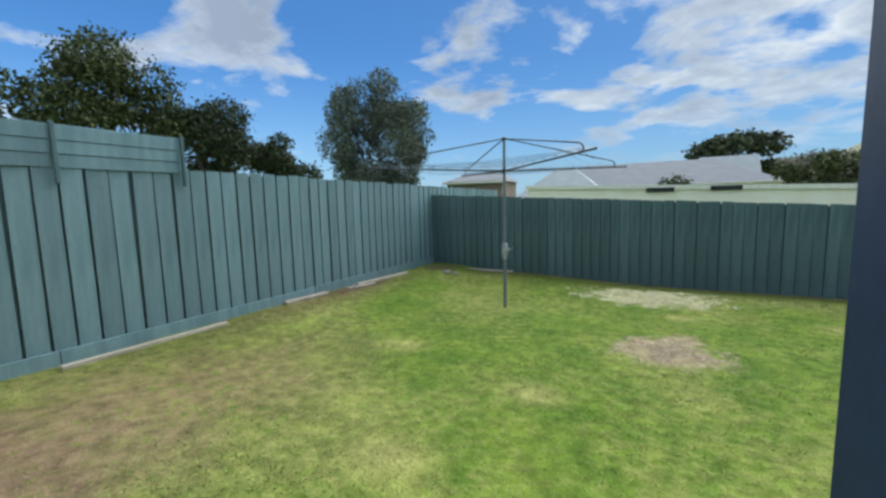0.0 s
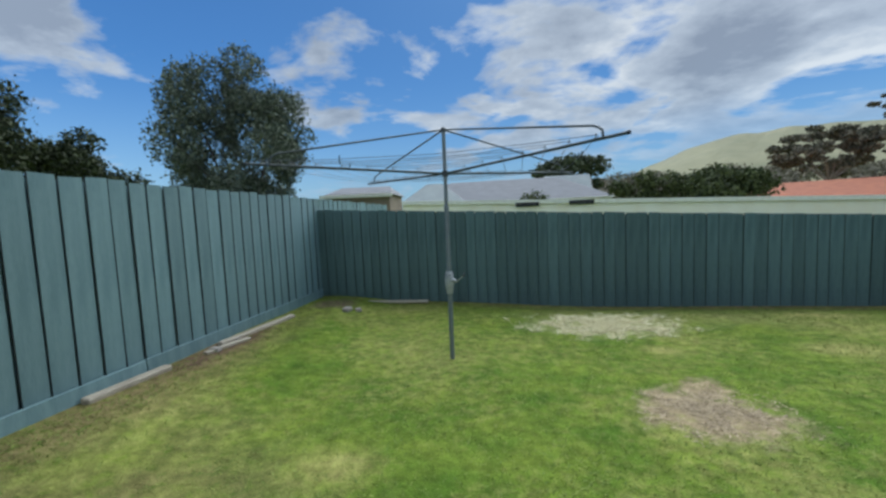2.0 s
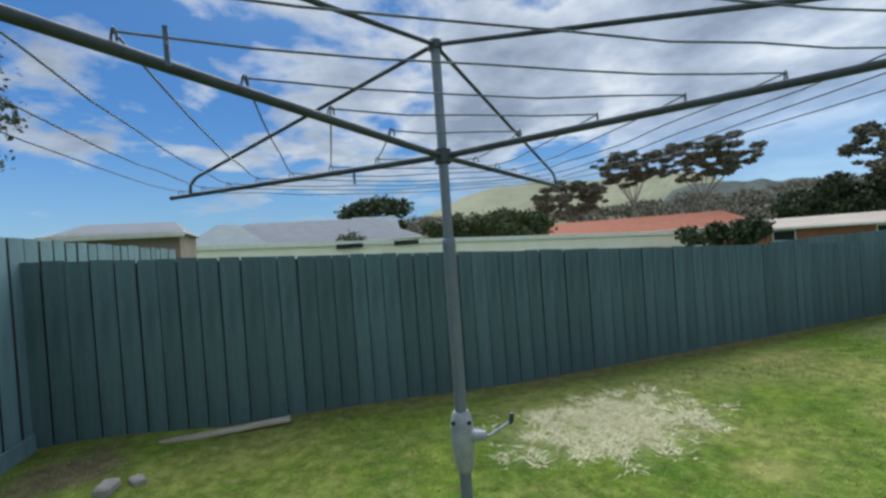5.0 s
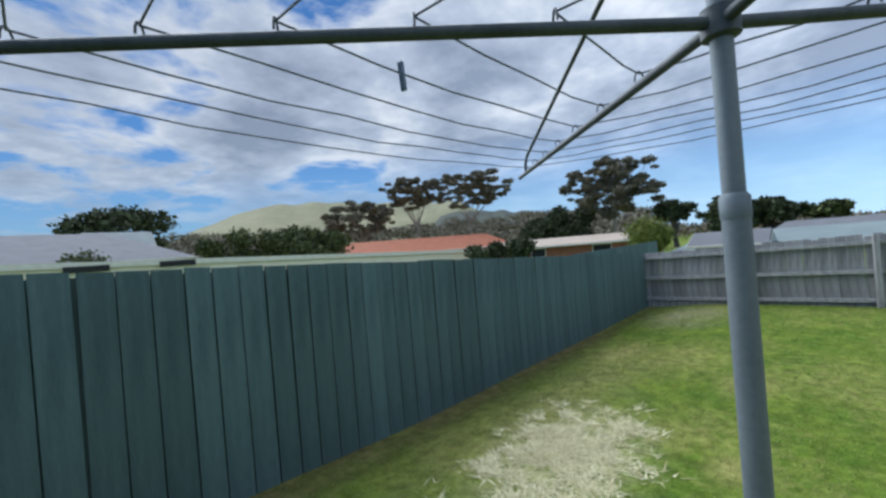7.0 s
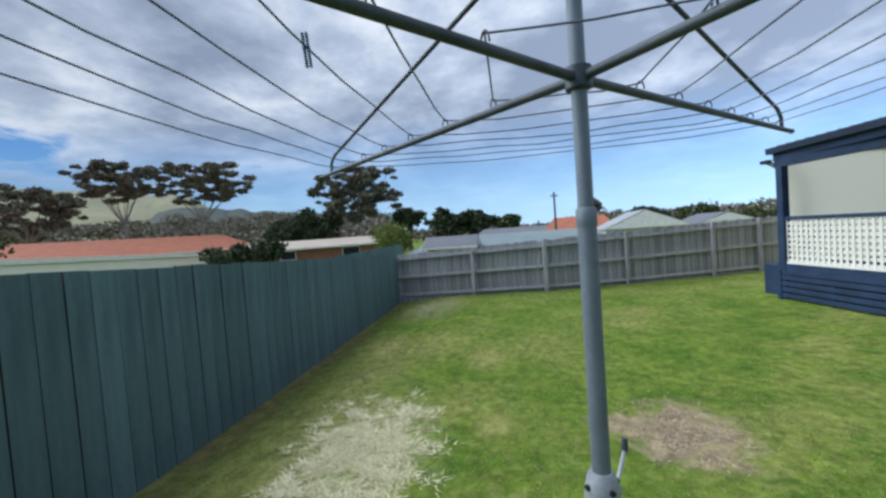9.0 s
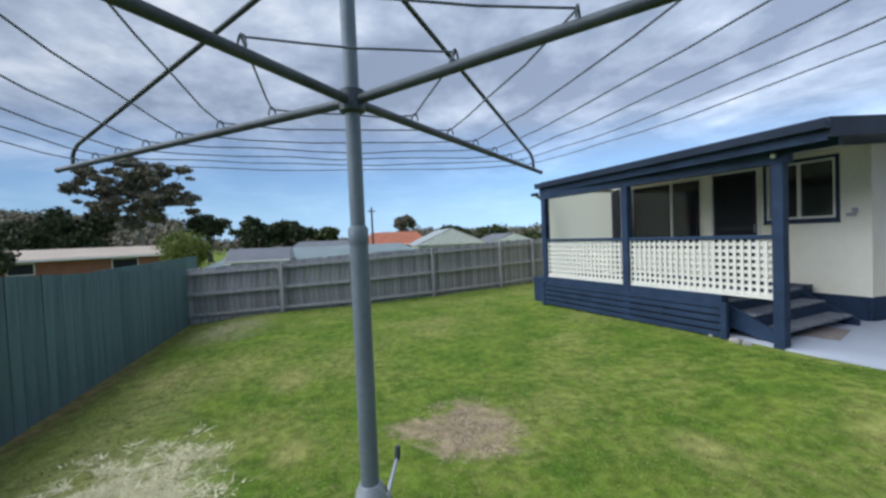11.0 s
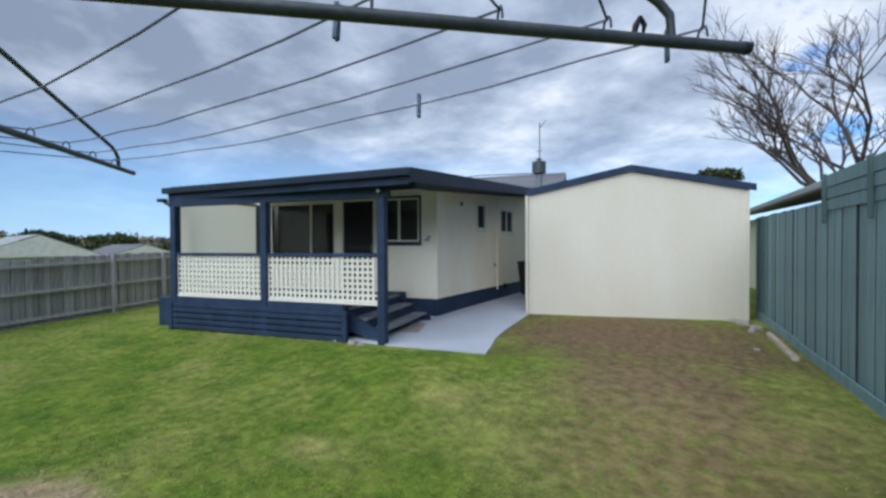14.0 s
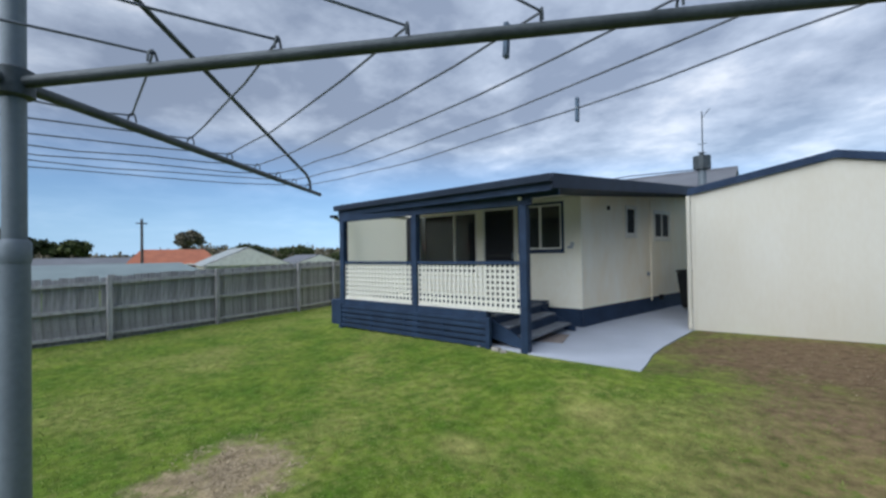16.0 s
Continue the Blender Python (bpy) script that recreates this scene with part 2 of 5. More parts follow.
ct.links.new(thru.outputs[0], cmix.inputs[2])
ct.links.new(cmix.outputs[0], ct.nodes["Material Output"].inputs[0])
glass = bpy.data.materials.new("window_glass")
glass.use_nodes = True
gp = glass.node_tree.nodes["Principled BSDF"]
gp.inputs["Transmission Weight"].default_value, gp.inputs["Roughness"].default_value, gp.inputs["IOR"].default_value = 1.0, 0.02, 1.45
gp.inputs["Base Color"].default_value = (0.55, 0.60, 0.60, 1)


# ---- building helpers ----
def link_mesh(name, bm, mat, parent=None, label="", smooth=False):
    me = bpy.data.meshes.new(name)
    bm.to_mesh(me)
    bm.free()
    me.materials.append(mat)
    if smooth:
        me.polygons.foreach_set("use_smooth", [True] * len(me.polygons))
        me.set_sharp_from_angle(angle=radians(50))
    ob = new(name, me)
    ob.parent = parent
    if label:
        ob["label"] = label
    return ob


def part(name, bm, mat, parent, label="", smooth=False):
    return link_mesh(name, bm, mat, parent, label, smooth)


def base(name, m, label, category, group="", kind=""):
    """The empty at a thing's foot that its parts hang on."""
    ob = new(name)
    ob.empty_display_size = 0.1
    ob.matrix_world = m
    return tagged(ob, label, category, group, kind)


def block(bm, x0, x1, y0, y1, z0, z1, bevel=0.0):
    """A box, its edges eased by bevel."""
    m = Matrix.LocRotScale(((x0 + x1) / 2, (y0 + y1) / 2, (z0 + z1) / 2), None, (x1 - x0, y1 - y0, z1 - z0))
    made = bmesh.ops.create_cube(bm, size=1, matrix=m)["verts"]
    if bevel:
        edges = list({e for v in made for e in v.link_edges})
        bmesh.ops.bevel(bm, geom=edges, offset=bevel, segments=1, affect="EDGES")
    return bm


def boxed(*args):
    return block(bmesh.new(), *args)


def prism(bm, outline, z0, z1):
    """An upright slab over an outline; z0 and z1 are heights or functions of x, y."""
    f0 = z0 if callable(z0) else (lambda x, y: z0)
    f1 = z1 if callable(z1) else (lambda x, y: z1)
    low = [bm.verts.new((x, y, f0(x, y))) for x, y in outline]
    high = [bm.verts.new((x, y, f1(x, y))) for x, y in outline]
    k = len(outline)
    bm.faces.new(low[::-1])
    bm.faces.new(high)
    for i in range(k):
        j = (i + 1) % k
        bm.faces.new((low[i], low[j], high[j], high[i]))
    bmesh.ops.recalc_face_normals(bm, faces=bm.faces[:])
    return bm


def tube(bm, points, radii, sides=8, caps=True):
    """A round bar along points, with a radius at each."""
    points = [Vector(p) for p in points]
    if isinstance(radii, (int, float)):
        radii = [radii] * len(points)
    rings, side = [], None
    for i, p in enumerate(points):
        ahead = (points[min(i + 1, len(points) - 1)] - points[max(i - 1, 0)]).normalized()
        if side is None:
            side = ahead.orthogonal().normalized()
        side = (side - ahead * side.dot(ahead)).normalized()
        other = ahead.cross(side)
        rings.append([bm.verts.new(p + (side * math.cos(a) + other * math.sin(a)) * radii[i])
                      for a in (2 * math.pi * k / sides for k in range(sides))])
    for r0, r1 in zip(rings, rings[1:]):
        for k in range(sides):
            j = (k + 1) % sides
            bm.faces.new((r0[k], r0[j], r1[j], r1[k]))
    if caps:
        bm.faces.new(rings[0][::-1])
        bm.faces.new(rings[-1])
    return bm


def tubed(points, radii, sides=8):
    return tube(bmesh.new(), points, radii, sides)


def wall_mesh(bm, length, thick, z0, z1a, z1b, openings=()):
    """A wall along +x from 0 to length, its face at y = 0 and its body behind it, with openings (s0, s1, low, high) through it."""
    cuts = sorted({0.0, length, *(s for o in openings for s in o[:2])})
    top = lambda s: z1a + (z1b - z1a) * s / length
    for s0, s1 in zip(cuts, cuts[1:]):
        holes = sorted((o[2], o[3]) for o in openings if o[0] <= s0 and o[1] >= s1)
        low = z0
        for h0, h1 in holes:
            if h0 > low:
                prism(bm, [(s0, -thick), (s1, -thick), (s1, 0), (s0, 0)], low, h0)
            low = h1
        prism(bm, [(s0, -thick), (s1, -thick), (s1, 0), (s0, 0)], low, lambda x, y: top(x))
    bmesh.ops.remove_doubles(bm, verts=bm.verts[:], dist=0.0005)
    return bm


def ring(bm, x0, x1, z0, z1, f, y0, y1):
    """A rectangular frame of breadth f in the xz plane, from y0 to y1."""
    loops = [[bm.verts.new((x, y, z)) for x, z in ((x0 + e, z0 + e), (x1 - e, z0 + e), (x1 - e, z1 - e), (x0 + e, z1 - e))] for y in (y0, y1) for e in (0, f)]
    (ao, ai, bo, bi) = loops
    for i in range(4):
        j = (i + 1) % 4
        for q in ((ao[i], ao[j], ai[j], ai[i]), (bo[i], bi[i], bi[j], bo[j]), (ao[i], bo[i], bo[j], ao[j]), (ai[i], ai[j], bi[j], bi[i])):
            bm.faces.new(q)
    bmesh.ops.recalc_face_normals(bm, faces=bm.faces[:])
    return bm


def mesh_object(name, verts, faces, mat, label="", category="", kind="", parent=None):
    me = bpy.data.meshes.new(name)
    me.from_pydata(verts, [], faces)
    me.materials.append(mat)
    ob = new(name, me)
    ob.parent = parent
    return tagged(ob, label, category, "", kind)


# ---- the ground ----
def smooth01(v):
    v = min(1.0, max(0.0, v))
    return v * v * (3 - 2 * v)


def ground_z(x, y):
    """The lawn: it rises a little to the west fence and falls a little to the north and east fences."""
    house_rise = 0.12 * smooth01((1.9 - y) / 2.1) * smooth01((6.2 - x) / 1.5) * smooth01((x + 9) / 3) * smooth01((y + 14) / 4)
    inside_lot = smooth01((y + 9) / 3) * smooth01((11 - abs(x - 2)) / 2)
    rise = 0.10 * smooth01((-3.0 - x) / 1.4) * smooth01((y + 3) / 3)
    fall = -0.10 * smooth01((y - 6.0) / 1.2) * smooth01((x + 3) / 3)
    ripple = 0.012 * noise.noise(Vector((x * 0.9, y * 0.9, 0))) * (0.0 if (x < 1.2 and y < 0.2) or y < 0.3 else 1.0)
    return max(rise * inside_lot, house_rise) + (fall + ripple) * inside_lot


def ticks(lo, hi, step):
    k = int(round((hi - lo) / step))
    return [lo + (hi - lo) * i / k for i in range(k + 1)]


gx = [-3000, -800, -250, -90, -40, -20] + ticks(-12, 16, 0.35) + [24, 45, 95, 250, 800, 3000]
gy = [-3000, -800, -250, -90, -40, -20] + ticks(-12, 14, 0.35) + [20, 45, 95, 250, 800, 3000]
verts = [(x, y, ground_z(x, y)) for y in gy for x in gx]
w = len(gx)
faces = [(j * w + i, j * w + i + 1, (j + 1) * w + i + 1, (j + 1) * w + i) for j in range(len(gy) - 1) for i in range(w - 1)]

lawn = bpy.data.materials.new("patchy_lawn")
lawn.use_nodes = True
lt = lawn.node_tree
lp = lt.nodes["Principled BSDF"]
lp.inputs["Roughness"].default_value, lp.inputs["Specular IOR Level"].default_value = 0.95, 0.1
lc = lt.nodes.new("ShaderNodeTexCoord")


def lnoise(scale, detail=5.0, rough=0.55):
    nd = lt.nodes.new("ShaderNodeTexNoise")
    nd.inputs["Scale"].default_value, nd.inputs["Detail"].default_value, nd.inputs["Roughness"].default_value = scale, detail, rough
    lt.links.new(lc.outputs["Object"], nd.inputs["Vector"])
    return nd


def lmath(op, a, b=0.0, clamp=False):
    nd = lt.nodes.new("ShaderNodeMath")
    nd.operation, nd.use_clamp = op, clamp
    for i, v in enumerate((a, b)):
        if isinstance(v, (int, float)):
            nd.inputs[i].default_value = v
        else:
            lt.links.new(v, nd.inputs[i])
    return nd.outputs[0]


def lmix(fac, a, b):
    nd = lt.nodes.new("ShaderNodeMix")
    nd.data_type = "RGBA"
    lt.links.new(fac, nd.inputs[0])
    for i, v in ((6, a), (7, b)):
        if isinstance(v, tuple):
            nd.inputs[i].default_value = (*v, 1)
        else:
            lt.links.new(v, nd.inputs[i])
    return nd.outputs[2]


lsep = lt.nodes.new("ShaderNodeSeparateXYZ")
lt.links.new(lc.outputs["Object"], lsep.inputs[0])
coarse, middle, fine_n, tiny = lnoise(0.55), lnoise(2.3), lnoise(11, 6, 0.65), lnoise(55, 4, 0.7)


def blot(cx, cy, rx, ry, edge=0.55, wob=0.9):
    """A worn patch with a ragged edge."""
    ex, ey = lmath("DIVIDE", lmath("SUBTRACT", lsep.outputs[0], cx), rx), lmath("DIVIDE", lmath("SUBTRACT", lsep.outputs[1], cy), ry)
    r = lmath("SQRT", lmath("ADD", lmath("MULTIPLY", ex, ex), lmath("MULTIPLY", ey, ey)))
    ragged = lmath("ADD", lmath("MULTIPLY", lmath("SUBTRACT", middle.outputs["Fac"], 0.5), wob), lmath("MULTIPLY", lmath("SUBTRACT", fine_n.outputs["Fac"], 0.5), 1.3))
    return lmath("DIVIDE", lmath("SUBTRACT", 1.0, lmath("ADD", r, ragged)), edge, True)


def lramp(v, a, b):
    return lmath("DIVIDE", lmath("SUBTRACT", v, a), b - a, True)


green = lmix(lramp(middle.outputs["Fac"], 0.35, 0.65), (0.082, 0.150, 0.016), (0.172, 0.232, 0.031))
yellow = lmix(lramp(lmath("ADD", lmath("MULTIPLY", coarse.outputs["Fac"], 0.6), lmath("MULTIPLY", fine_n.outputs["Fac"], 0.4)), 0.47, 0.65), green, (0.285, 0.28, 0.085))
brown = (0.222, 0.168, 0.078)
dry_mask = blot(-3.2, 0.8, 1.65, 2.4, 0.8)
dry_mask = lmath("MAXIMUM", dry_mask, blot(-4.3, 3.5, 0.6, 4.0, 0.9))
dry_mask = lmath("MAXIMUM", dry_mask, blot(2.0, 7.15, 7.0, 0.45, 0.9))
dry = lmix(lmath("MULTIPLY", dry_mask, lramp(fine_n.outputs["Fac"], 0.30, 0.52)), yellow, brown)
dry = lmix(lmath("MULTIPLY", blot(-2.9, -0.25, 1.25, 1.05, 0.7), lramp(fine_n.outputs["Fac"], 0.26, 0.50)), dry, (0.215, 0.150, 0.085))
bare_shed = blot(-2.6, -2.5, 2.9, 2.6, 0.6)
dry = lmix(lmath("MULTIPLY", bare_shed, lramp(fine_n.outputs["Fac"], 0.18, 0.42)), dry, (0.170, 0.116, 0.066))
soil = lmix(lmath("MAXIMUM", blot(0.12, 3.45, 0.50, 0.46, 0.5, 1.8), blot(0.22, 3.85, 0.26, 0.3, 0.5, 1.8)), dry, (0.34, 0.27, 0.155))
pale = lmix(lmath("MULTIPLY", blot(-0.15, 5.75, 1.05, 0.62, 0.7), lramp(fine_n.outputs["Fac"], 0.35, 0.6)), soil, (0.58, 0.53, 0.30))
worn = lmix(blot(0.75, -0.55, 0.9, 0.22, 0.6), pale, (0.25, 0.21, 0.16))
worn = lmix(blot(-4.1, 6.6, 0.45, 0.5, 0.7), worn, (0.16, 0.125, 0.08))
worn = lmix(blot(-4.38, 4.45, 0.26, 1.0, 0.5), worn, (0.15, 0.10, 0.062))
for cx, cy, rx, ry in ((-0.75, 2.1, 0.34, 0.22), (0.23, 4.8, 0.26, 0.2), (-2.3, 2.6, 0.4, 0.3), (2.6, 6.3, 0.7, 0.35), (1.9, 4.9, 0.5, 0.3), (-1.2, 0.9, 0.35, 0.3)):
    worn = lmix(lmath("MULTIPLY", blot(cx, cy, rx, ry, 0.8), 0.7), worn, (0.36, 0.33, 0.11))
worn = lmix(blot(5.4, 6.2, 1.5, 0.8, 0.9), worn, (0.30, 0.28, 0.15))
worn = lmix(lmath("MULTIPLY", blot(0.8, 6.3, 2.6, 0.75, 0.9), 0.6), worn, (0.33, 0.30, 0.12))
tuft = lnoise(8.5, 4.0, 0.65)
speck = lmath("MULTIPLY", lmath("ADD", lmath("MULTIPLY", tiny.outputs["Fac"], 0.9), 0.55), lmath("ADD", lmath("MULTIPLY", lramp(tuft.outputs["Fac"], 0.34, 0.66), 0.62), 0.69))
lm = lt.nodes.new("ShaderNodeMix")
lm.data_type, lm.blend_type = "RGBA", "MULTIPLY"
lm.inputs[0].default_value = 1.0
lt.links.new(worn, lm.inputs[6])
lt.links.new(speck, lm.inputs[7])
lt.links.new(lm.outputs[2], lp.inputs["Base Color"])
lb = lt.nodes.new("ShaderNodeBump")
lb.inputs["Strength"].default_value, lb.inputs["Distance"].default_value = 0.6, 0.03
lt.links.new(lmath("ADD", fine_n.outputs["Fac"], tiny.outputs["Fac"]), lb.inputs["Height"])
lt.links.new(lb.outputs[0], lp.inputs["Normal"])
ground = mesh_object("ground", verts, faces, lawn, "patchy green and yellow mown backyard lawn with bare spots", "lawn", "structure")


# house, shed and path lie a little nearer and higher than the lawn by the clothesline
PIVOT = Vector((-3.045, 4.318, 1.506))
NEAR = Matrix.Translation(PIVOT) @ Matrix.Scale(0.92, 4) @ Matrix.Translation(-PIVOT)

# ---- the concrete path ----
path_edge = [(0.62, -0.62), (-0.93, -0.86), (-0.86, -1.25), (-0.74, -1.75), (-0.66, -2.4), (-0.62, -3.2), (-0.57, -4.2), (-0.60, -8.4),
             (0.68, -8.4), (0.98, -5.5), (1.02, -3.1), (1.55, -2.95), (1.40, -0.62)]
bm = prism(bmesh.new(), path_edge, -0.10, 0.016)
bm.transform(NEAR)
tagged(link_mesh("pavement", bm, concrete), "pale blue-grey painted concrete path between house and shed", "path", "", "structure")

# ---- the house ----
HOUSE = NEAR @ pose(0.638, -0.679, 0, 0, 0, 8.94)      # local x runs east along the posts, local -y into the house
house = base("house", HOUSE, "cream weatherboard house with navy verandah, dark windows and low roof", "house")
CORNER = Vector((0.02, -2.41))
SIDE = Vector((-0.2173, -0.9761))               # the way the west wall runs
roof_top = lambda x, y: 2.53 + 0.075 * (0.32 - y)

# north wall, its face at local y = -2.41
north_m = pose(0.02, -2.41, 0)
bm = wall_mesh(bmesh.new(), 5.0, 0.12, 0.37, 2.60, 2.60, [(0.38, 1.30, 1.55, 2.47), (1.40, 2.25, 0.50, 2.48), (2.42, 4.20, 1.00, 2.45)])
bm.transform(north_m)
part("wall", bm, cream, house)
# west wall, seen down the path
west_turn = math.degrees(math.atan2(SIDE.y, SIDE.x))
west_m = pose(CORNER.x, CORNER.y, 0, 0, 0, west_turn)
WEST = [(1.82, 2.24, 1.86, 2.47), (3.22, 4.06, 1.80, 2.43)]
bm = wall_mesh(bmesh.new(), 6.4, 0.12, 0.37, 2.58, 3.02, WEST)
bm.transform(west_m @ Matrix.Diagonal((1, -1, 1, 1)))
bmesh.ops.reverse_faces(bm, faces=bm.faces[:])
part("wall", bm, stained, house, "cream side wall with brown water stains")
bm = boxed(-0.02, 6.4, 0.03, 0.11, -0.06, 0.368)
bm.transform(west_m)
part("base_board", bm, navy, house, "navy painted base boards")
bm = boxed(0.02, 0.75, -2.50, -2.425, -0.06, 0.368)
part("base_board", bm, navy, house)
part("corner_trim", boxed(-0.005, 0.045, -2.435, -2.385, 0.37, 2.57), cream, house)
# verandah end wall as a thin translucent sheet, brightened from behind; bars added
end_sheet = part("end_panel", boxed(4.330, 4.334, -2.05, -0.10, 0.56, 2.40), thin_cream, house, "plain cream verandah end wall, made translucent to look brighter")
part("bottom_bar", tubed([(4.332, -2.05, 0.55), (4.332, -0.10, 0.55)], 0.016), white_paint, end_sheet)
part("top_bar", tubed([(4.332, -2.08, 2.41), (4.332, -0.08, 2.41)], 0.03, 10), white_paint, end_sheet)
part("wall", boxed(4.90, 5.02, -7.8, -2.53, 0.0, 3.0), cream, house)
bm = bmesh.new()
back = CORNER + SIDE * 6.4
prism(bm, [(back.x, back.y), (5.02, back.y), (5.02, back.y - 0.12), (back.x, back.y - 0.12)], 0, 3.05)
part("wall", bm, cream, house)
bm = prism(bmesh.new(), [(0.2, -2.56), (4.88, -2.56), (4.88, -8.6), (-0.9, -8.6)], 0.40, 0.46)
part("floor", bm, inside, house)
# plain wall added behind the windows to close the view
part("dark_back_wall", boxed(-0.2, 4.88, -5.6, -5.5, 0.46, 2.7), inside, house)


def window_unit(x0, x1, z0, z1, mullions, m, surround, parent, panes="window", covered=False):
    """A sliding window: surround, frame, mullions and panes set into an opening; local y points out of the wall."""
    win = base(panes, Matrix.Identity(4), "", "")
    win.parent = parent
    win.matrix_parent_inverse = Matrix.Identity(4)
    win.matrix_basis = m
    if surround:
        s = 0.045
        part("surround", ring(bmesh.new(), x0 - s, x1 + s, z0 - s, z1 + s, s, 0.002, 0.022), surround, win)
    f = 0.035
    part("window_frame", ring(bmesh.new(), x0, x1, z0, z1, f, -0.06, 0.012), white_paint, win)
    edges = [x0 + f, *mullions, x1 - f]
    for c in mullions:
        part("mullion", boxed(c - 0.022, c + 0.022, -0.05, 0.008, z0 + f, z1 - f, 0.004), white_paint, win)
    for a, b in zip(edges, edges[1:]):
        pane = part("pane", boxed(a + 0.004, b - 0.004, -0.034, -0.028, z0 + f, z1 - f), glass, win, "dark reflecting glass")
        pane.visible_shadow = False
    # dark sheet added before the glass to cut its bright reflection
    if covered:
        part("dark_cover", boxed(x0 + f, x1 - f, -0.012, -0.006, z0 + f, z1 - f), near_black, win, "dark sheet added over the glass to hide bright reflections")
    part("sill", boxed(x0 - 0.05, x1 + 0.05, -0.02, 0.04, z0 - 0.075, z0 - 0.047, 0.004), surround or white_paint, win)
    return win


window_unit(0.38, 1.30, 1.55, 2.47, [0.85], north_m, navy, house)
window_unit(2.42, 4.20, 1.00, 2.45, [3.07], north_m, None, house)
side_m = west_m @ pose(0, 0, 0, 0, 0, 180)
window_unit(-2.24, -1.82, 1.86, 2.47, [], side_m, white_paint, house, covered=True)
window_unit(-4.06, -3.22, 1.80, 2.43, [-3.64], side_m, white_paint, house, covered=True)
bm = bmesh.new()
for i in range(30):
    x = 0.45 + i * 0.03
    block(bm, x, x + 0.024, -2.66 - 0.012 * (i % 2), -2.65, 1.5, 2.5)
part("window_pleats", bm, window_pleats, house)
# black pleated backing, added so the sliding window looks dark inside
bm = bmesh.new()
for i in range(52):
    x = 2.48 + i * 0.034
    block(bm, x, x + 0.028, -2.70 - 0.016 * (i % 2), -2.685, 0.9, 2.5)
part("window_pleats", bm, near_black, house, "black pleated backing added to darken the sliding window")
# the dark end of the north wall beyond the sliding window
part("dark_panel", boxed(4.40, 4.86, -2.40, -2.37, 0.5, 2.46), near_black, house, "plain dark panel at the end of the north wall")

# screen door
door = part("door", boxed(1.47, 2.22, -2.45, -2.42, 0.54, 2.44), near_black, house, "black security screen door")
bm = bmesh.new()
for a in ((1.42, 1.47, 0.5, 2.50), (2.22, 2.27, 0.5, 2.50), (1.47, 2.22, 2.44, 2.50)):
    block(bm, a[0], a[1], -2.47, -2.385, a[2], a[3], 0.005)
part("door_frame", bm, white_paint, door, "white door frame")
bm = bmesh.new()
for a in ((1.475, 1.53, 0.54, 2.435), (2.16, 2.215, 0.54, 2.435), (1.53, 2.16, 1.40, 1.46), (1.53, 2.16, 2.38, 2.435), (1.53, 2.16, 0.54, 0.66)):
    block(bm, a[0], a[1], -2.425, -2.405, a[2], a[3], 0.003)
part("door_rail", bm, black, door)
part("door_handle", boxed(1.49, 1.515, -2.41, -2.37, 1.35, 1.50, 0.006), steel, door)

# small fittings on the walls
bm = boxed(0.17, 0.27, -2.41, -2.35, 1.56, 1.61, 0.008)
block(bm, 0.15, 0.20, -2.41, -2.33, 1.61, 1.68, 0.008)
part("wall_light", bm, cast, house, "small outdoor wall light")
for s, z0, z1, r, mt in ((2.93, 0.30, 2.72, 0.018, stained), (2.78, 0.90, 0.99, 0.035, cast), (1.01, 2.36, 2.44, 0.03, black), (3.45, 0.28, 0.40, 0.05, black)):
    p = CORNER + SIDE * s
    bm = tubed([(p.x - 0.035, p.y + 0.01, z0), (p.x - 0.035, p.y + 0.01, z1)], r)
    part("pipe" if mt == stained else "vent" if mt == black else "tap", bm, mt, house)

# roof over the verandah and the back of the house
edge = [(-0.56, 0.33), (4.40, 0.0), (4.40, -9.0), (-1.75, -9.0)]
bm = prism(bmesh.new(), edge, lambda x, y: roof_top(x, y) - 0.06, roof_top)
roof = part("roof", bm, roof_grey, house, "low-pitched grey sheet roof")
for i in range(26):
    x = -0.45 + i * 0.188
    f0 = 0.34 - 0.0665 * (x + 0.56)
    bm = prism(bmesh.new(), [(x, f0), (x + 0.03, f0), (x + 0.03, -9.0), (x, -9.0)], lambda a, b: roof_top(a, b) + 0.002, lambda a, b: roof_top(a, b) + 0.022)
    part("rib", bm, roof_grey, roof)
bm = prism(bmesh.new(), [(0.08, 0.24), (4.36, -0.04), (4.36, -2.39), (0.08, -2.39)], lambda x, y: roof_top(x, y) - 0.13, lambda x, y: roof_top(x, y) - 0.07)
part("soffit", bm, cream, house)
bm = prism(bmesh.new(), [(-0.60, 0.33), (-0.55, 0.33), (-1.75, -9.0), (-1.80, -9.0)], lambda x, y: roof_top(x, y) - 0.17, lambda x, y: roof_top(x, y) + 0.03)
part("barge_board", bm, navy_roof, house)
# eave underside in dark navy, standing in for the shade there
bm = prism(bmesh.new(), [(-0.55, 0.28), (0.07, 0.24), (0.07, -2.41), (-1.20, -9.0), (-1.72, -9.0)], lambda x, y: roof_top(x, y) - 0.15, lambda x, y: roof_top(x, y) - 0.09)
part("eave_shade", bm, navy_roof, house, "eave underside coloured dark for the shade beneath it")
bm = prism(bmesh.new(), [(-0.57, 0.29), (4.40, -0.04), (4.40, 0.0), (-0.57, 0.33)], 2.33, 2.47)
part("fascia", bm, navy, house)
bm = bmesh.new()                                    # quad gutter along the front
prof = [(0.30, 2.44), (0.40, 2.44), (0.41, 2.53), (0.39, 2.545), (0.385, 2.47), (0.30, 2.465)]
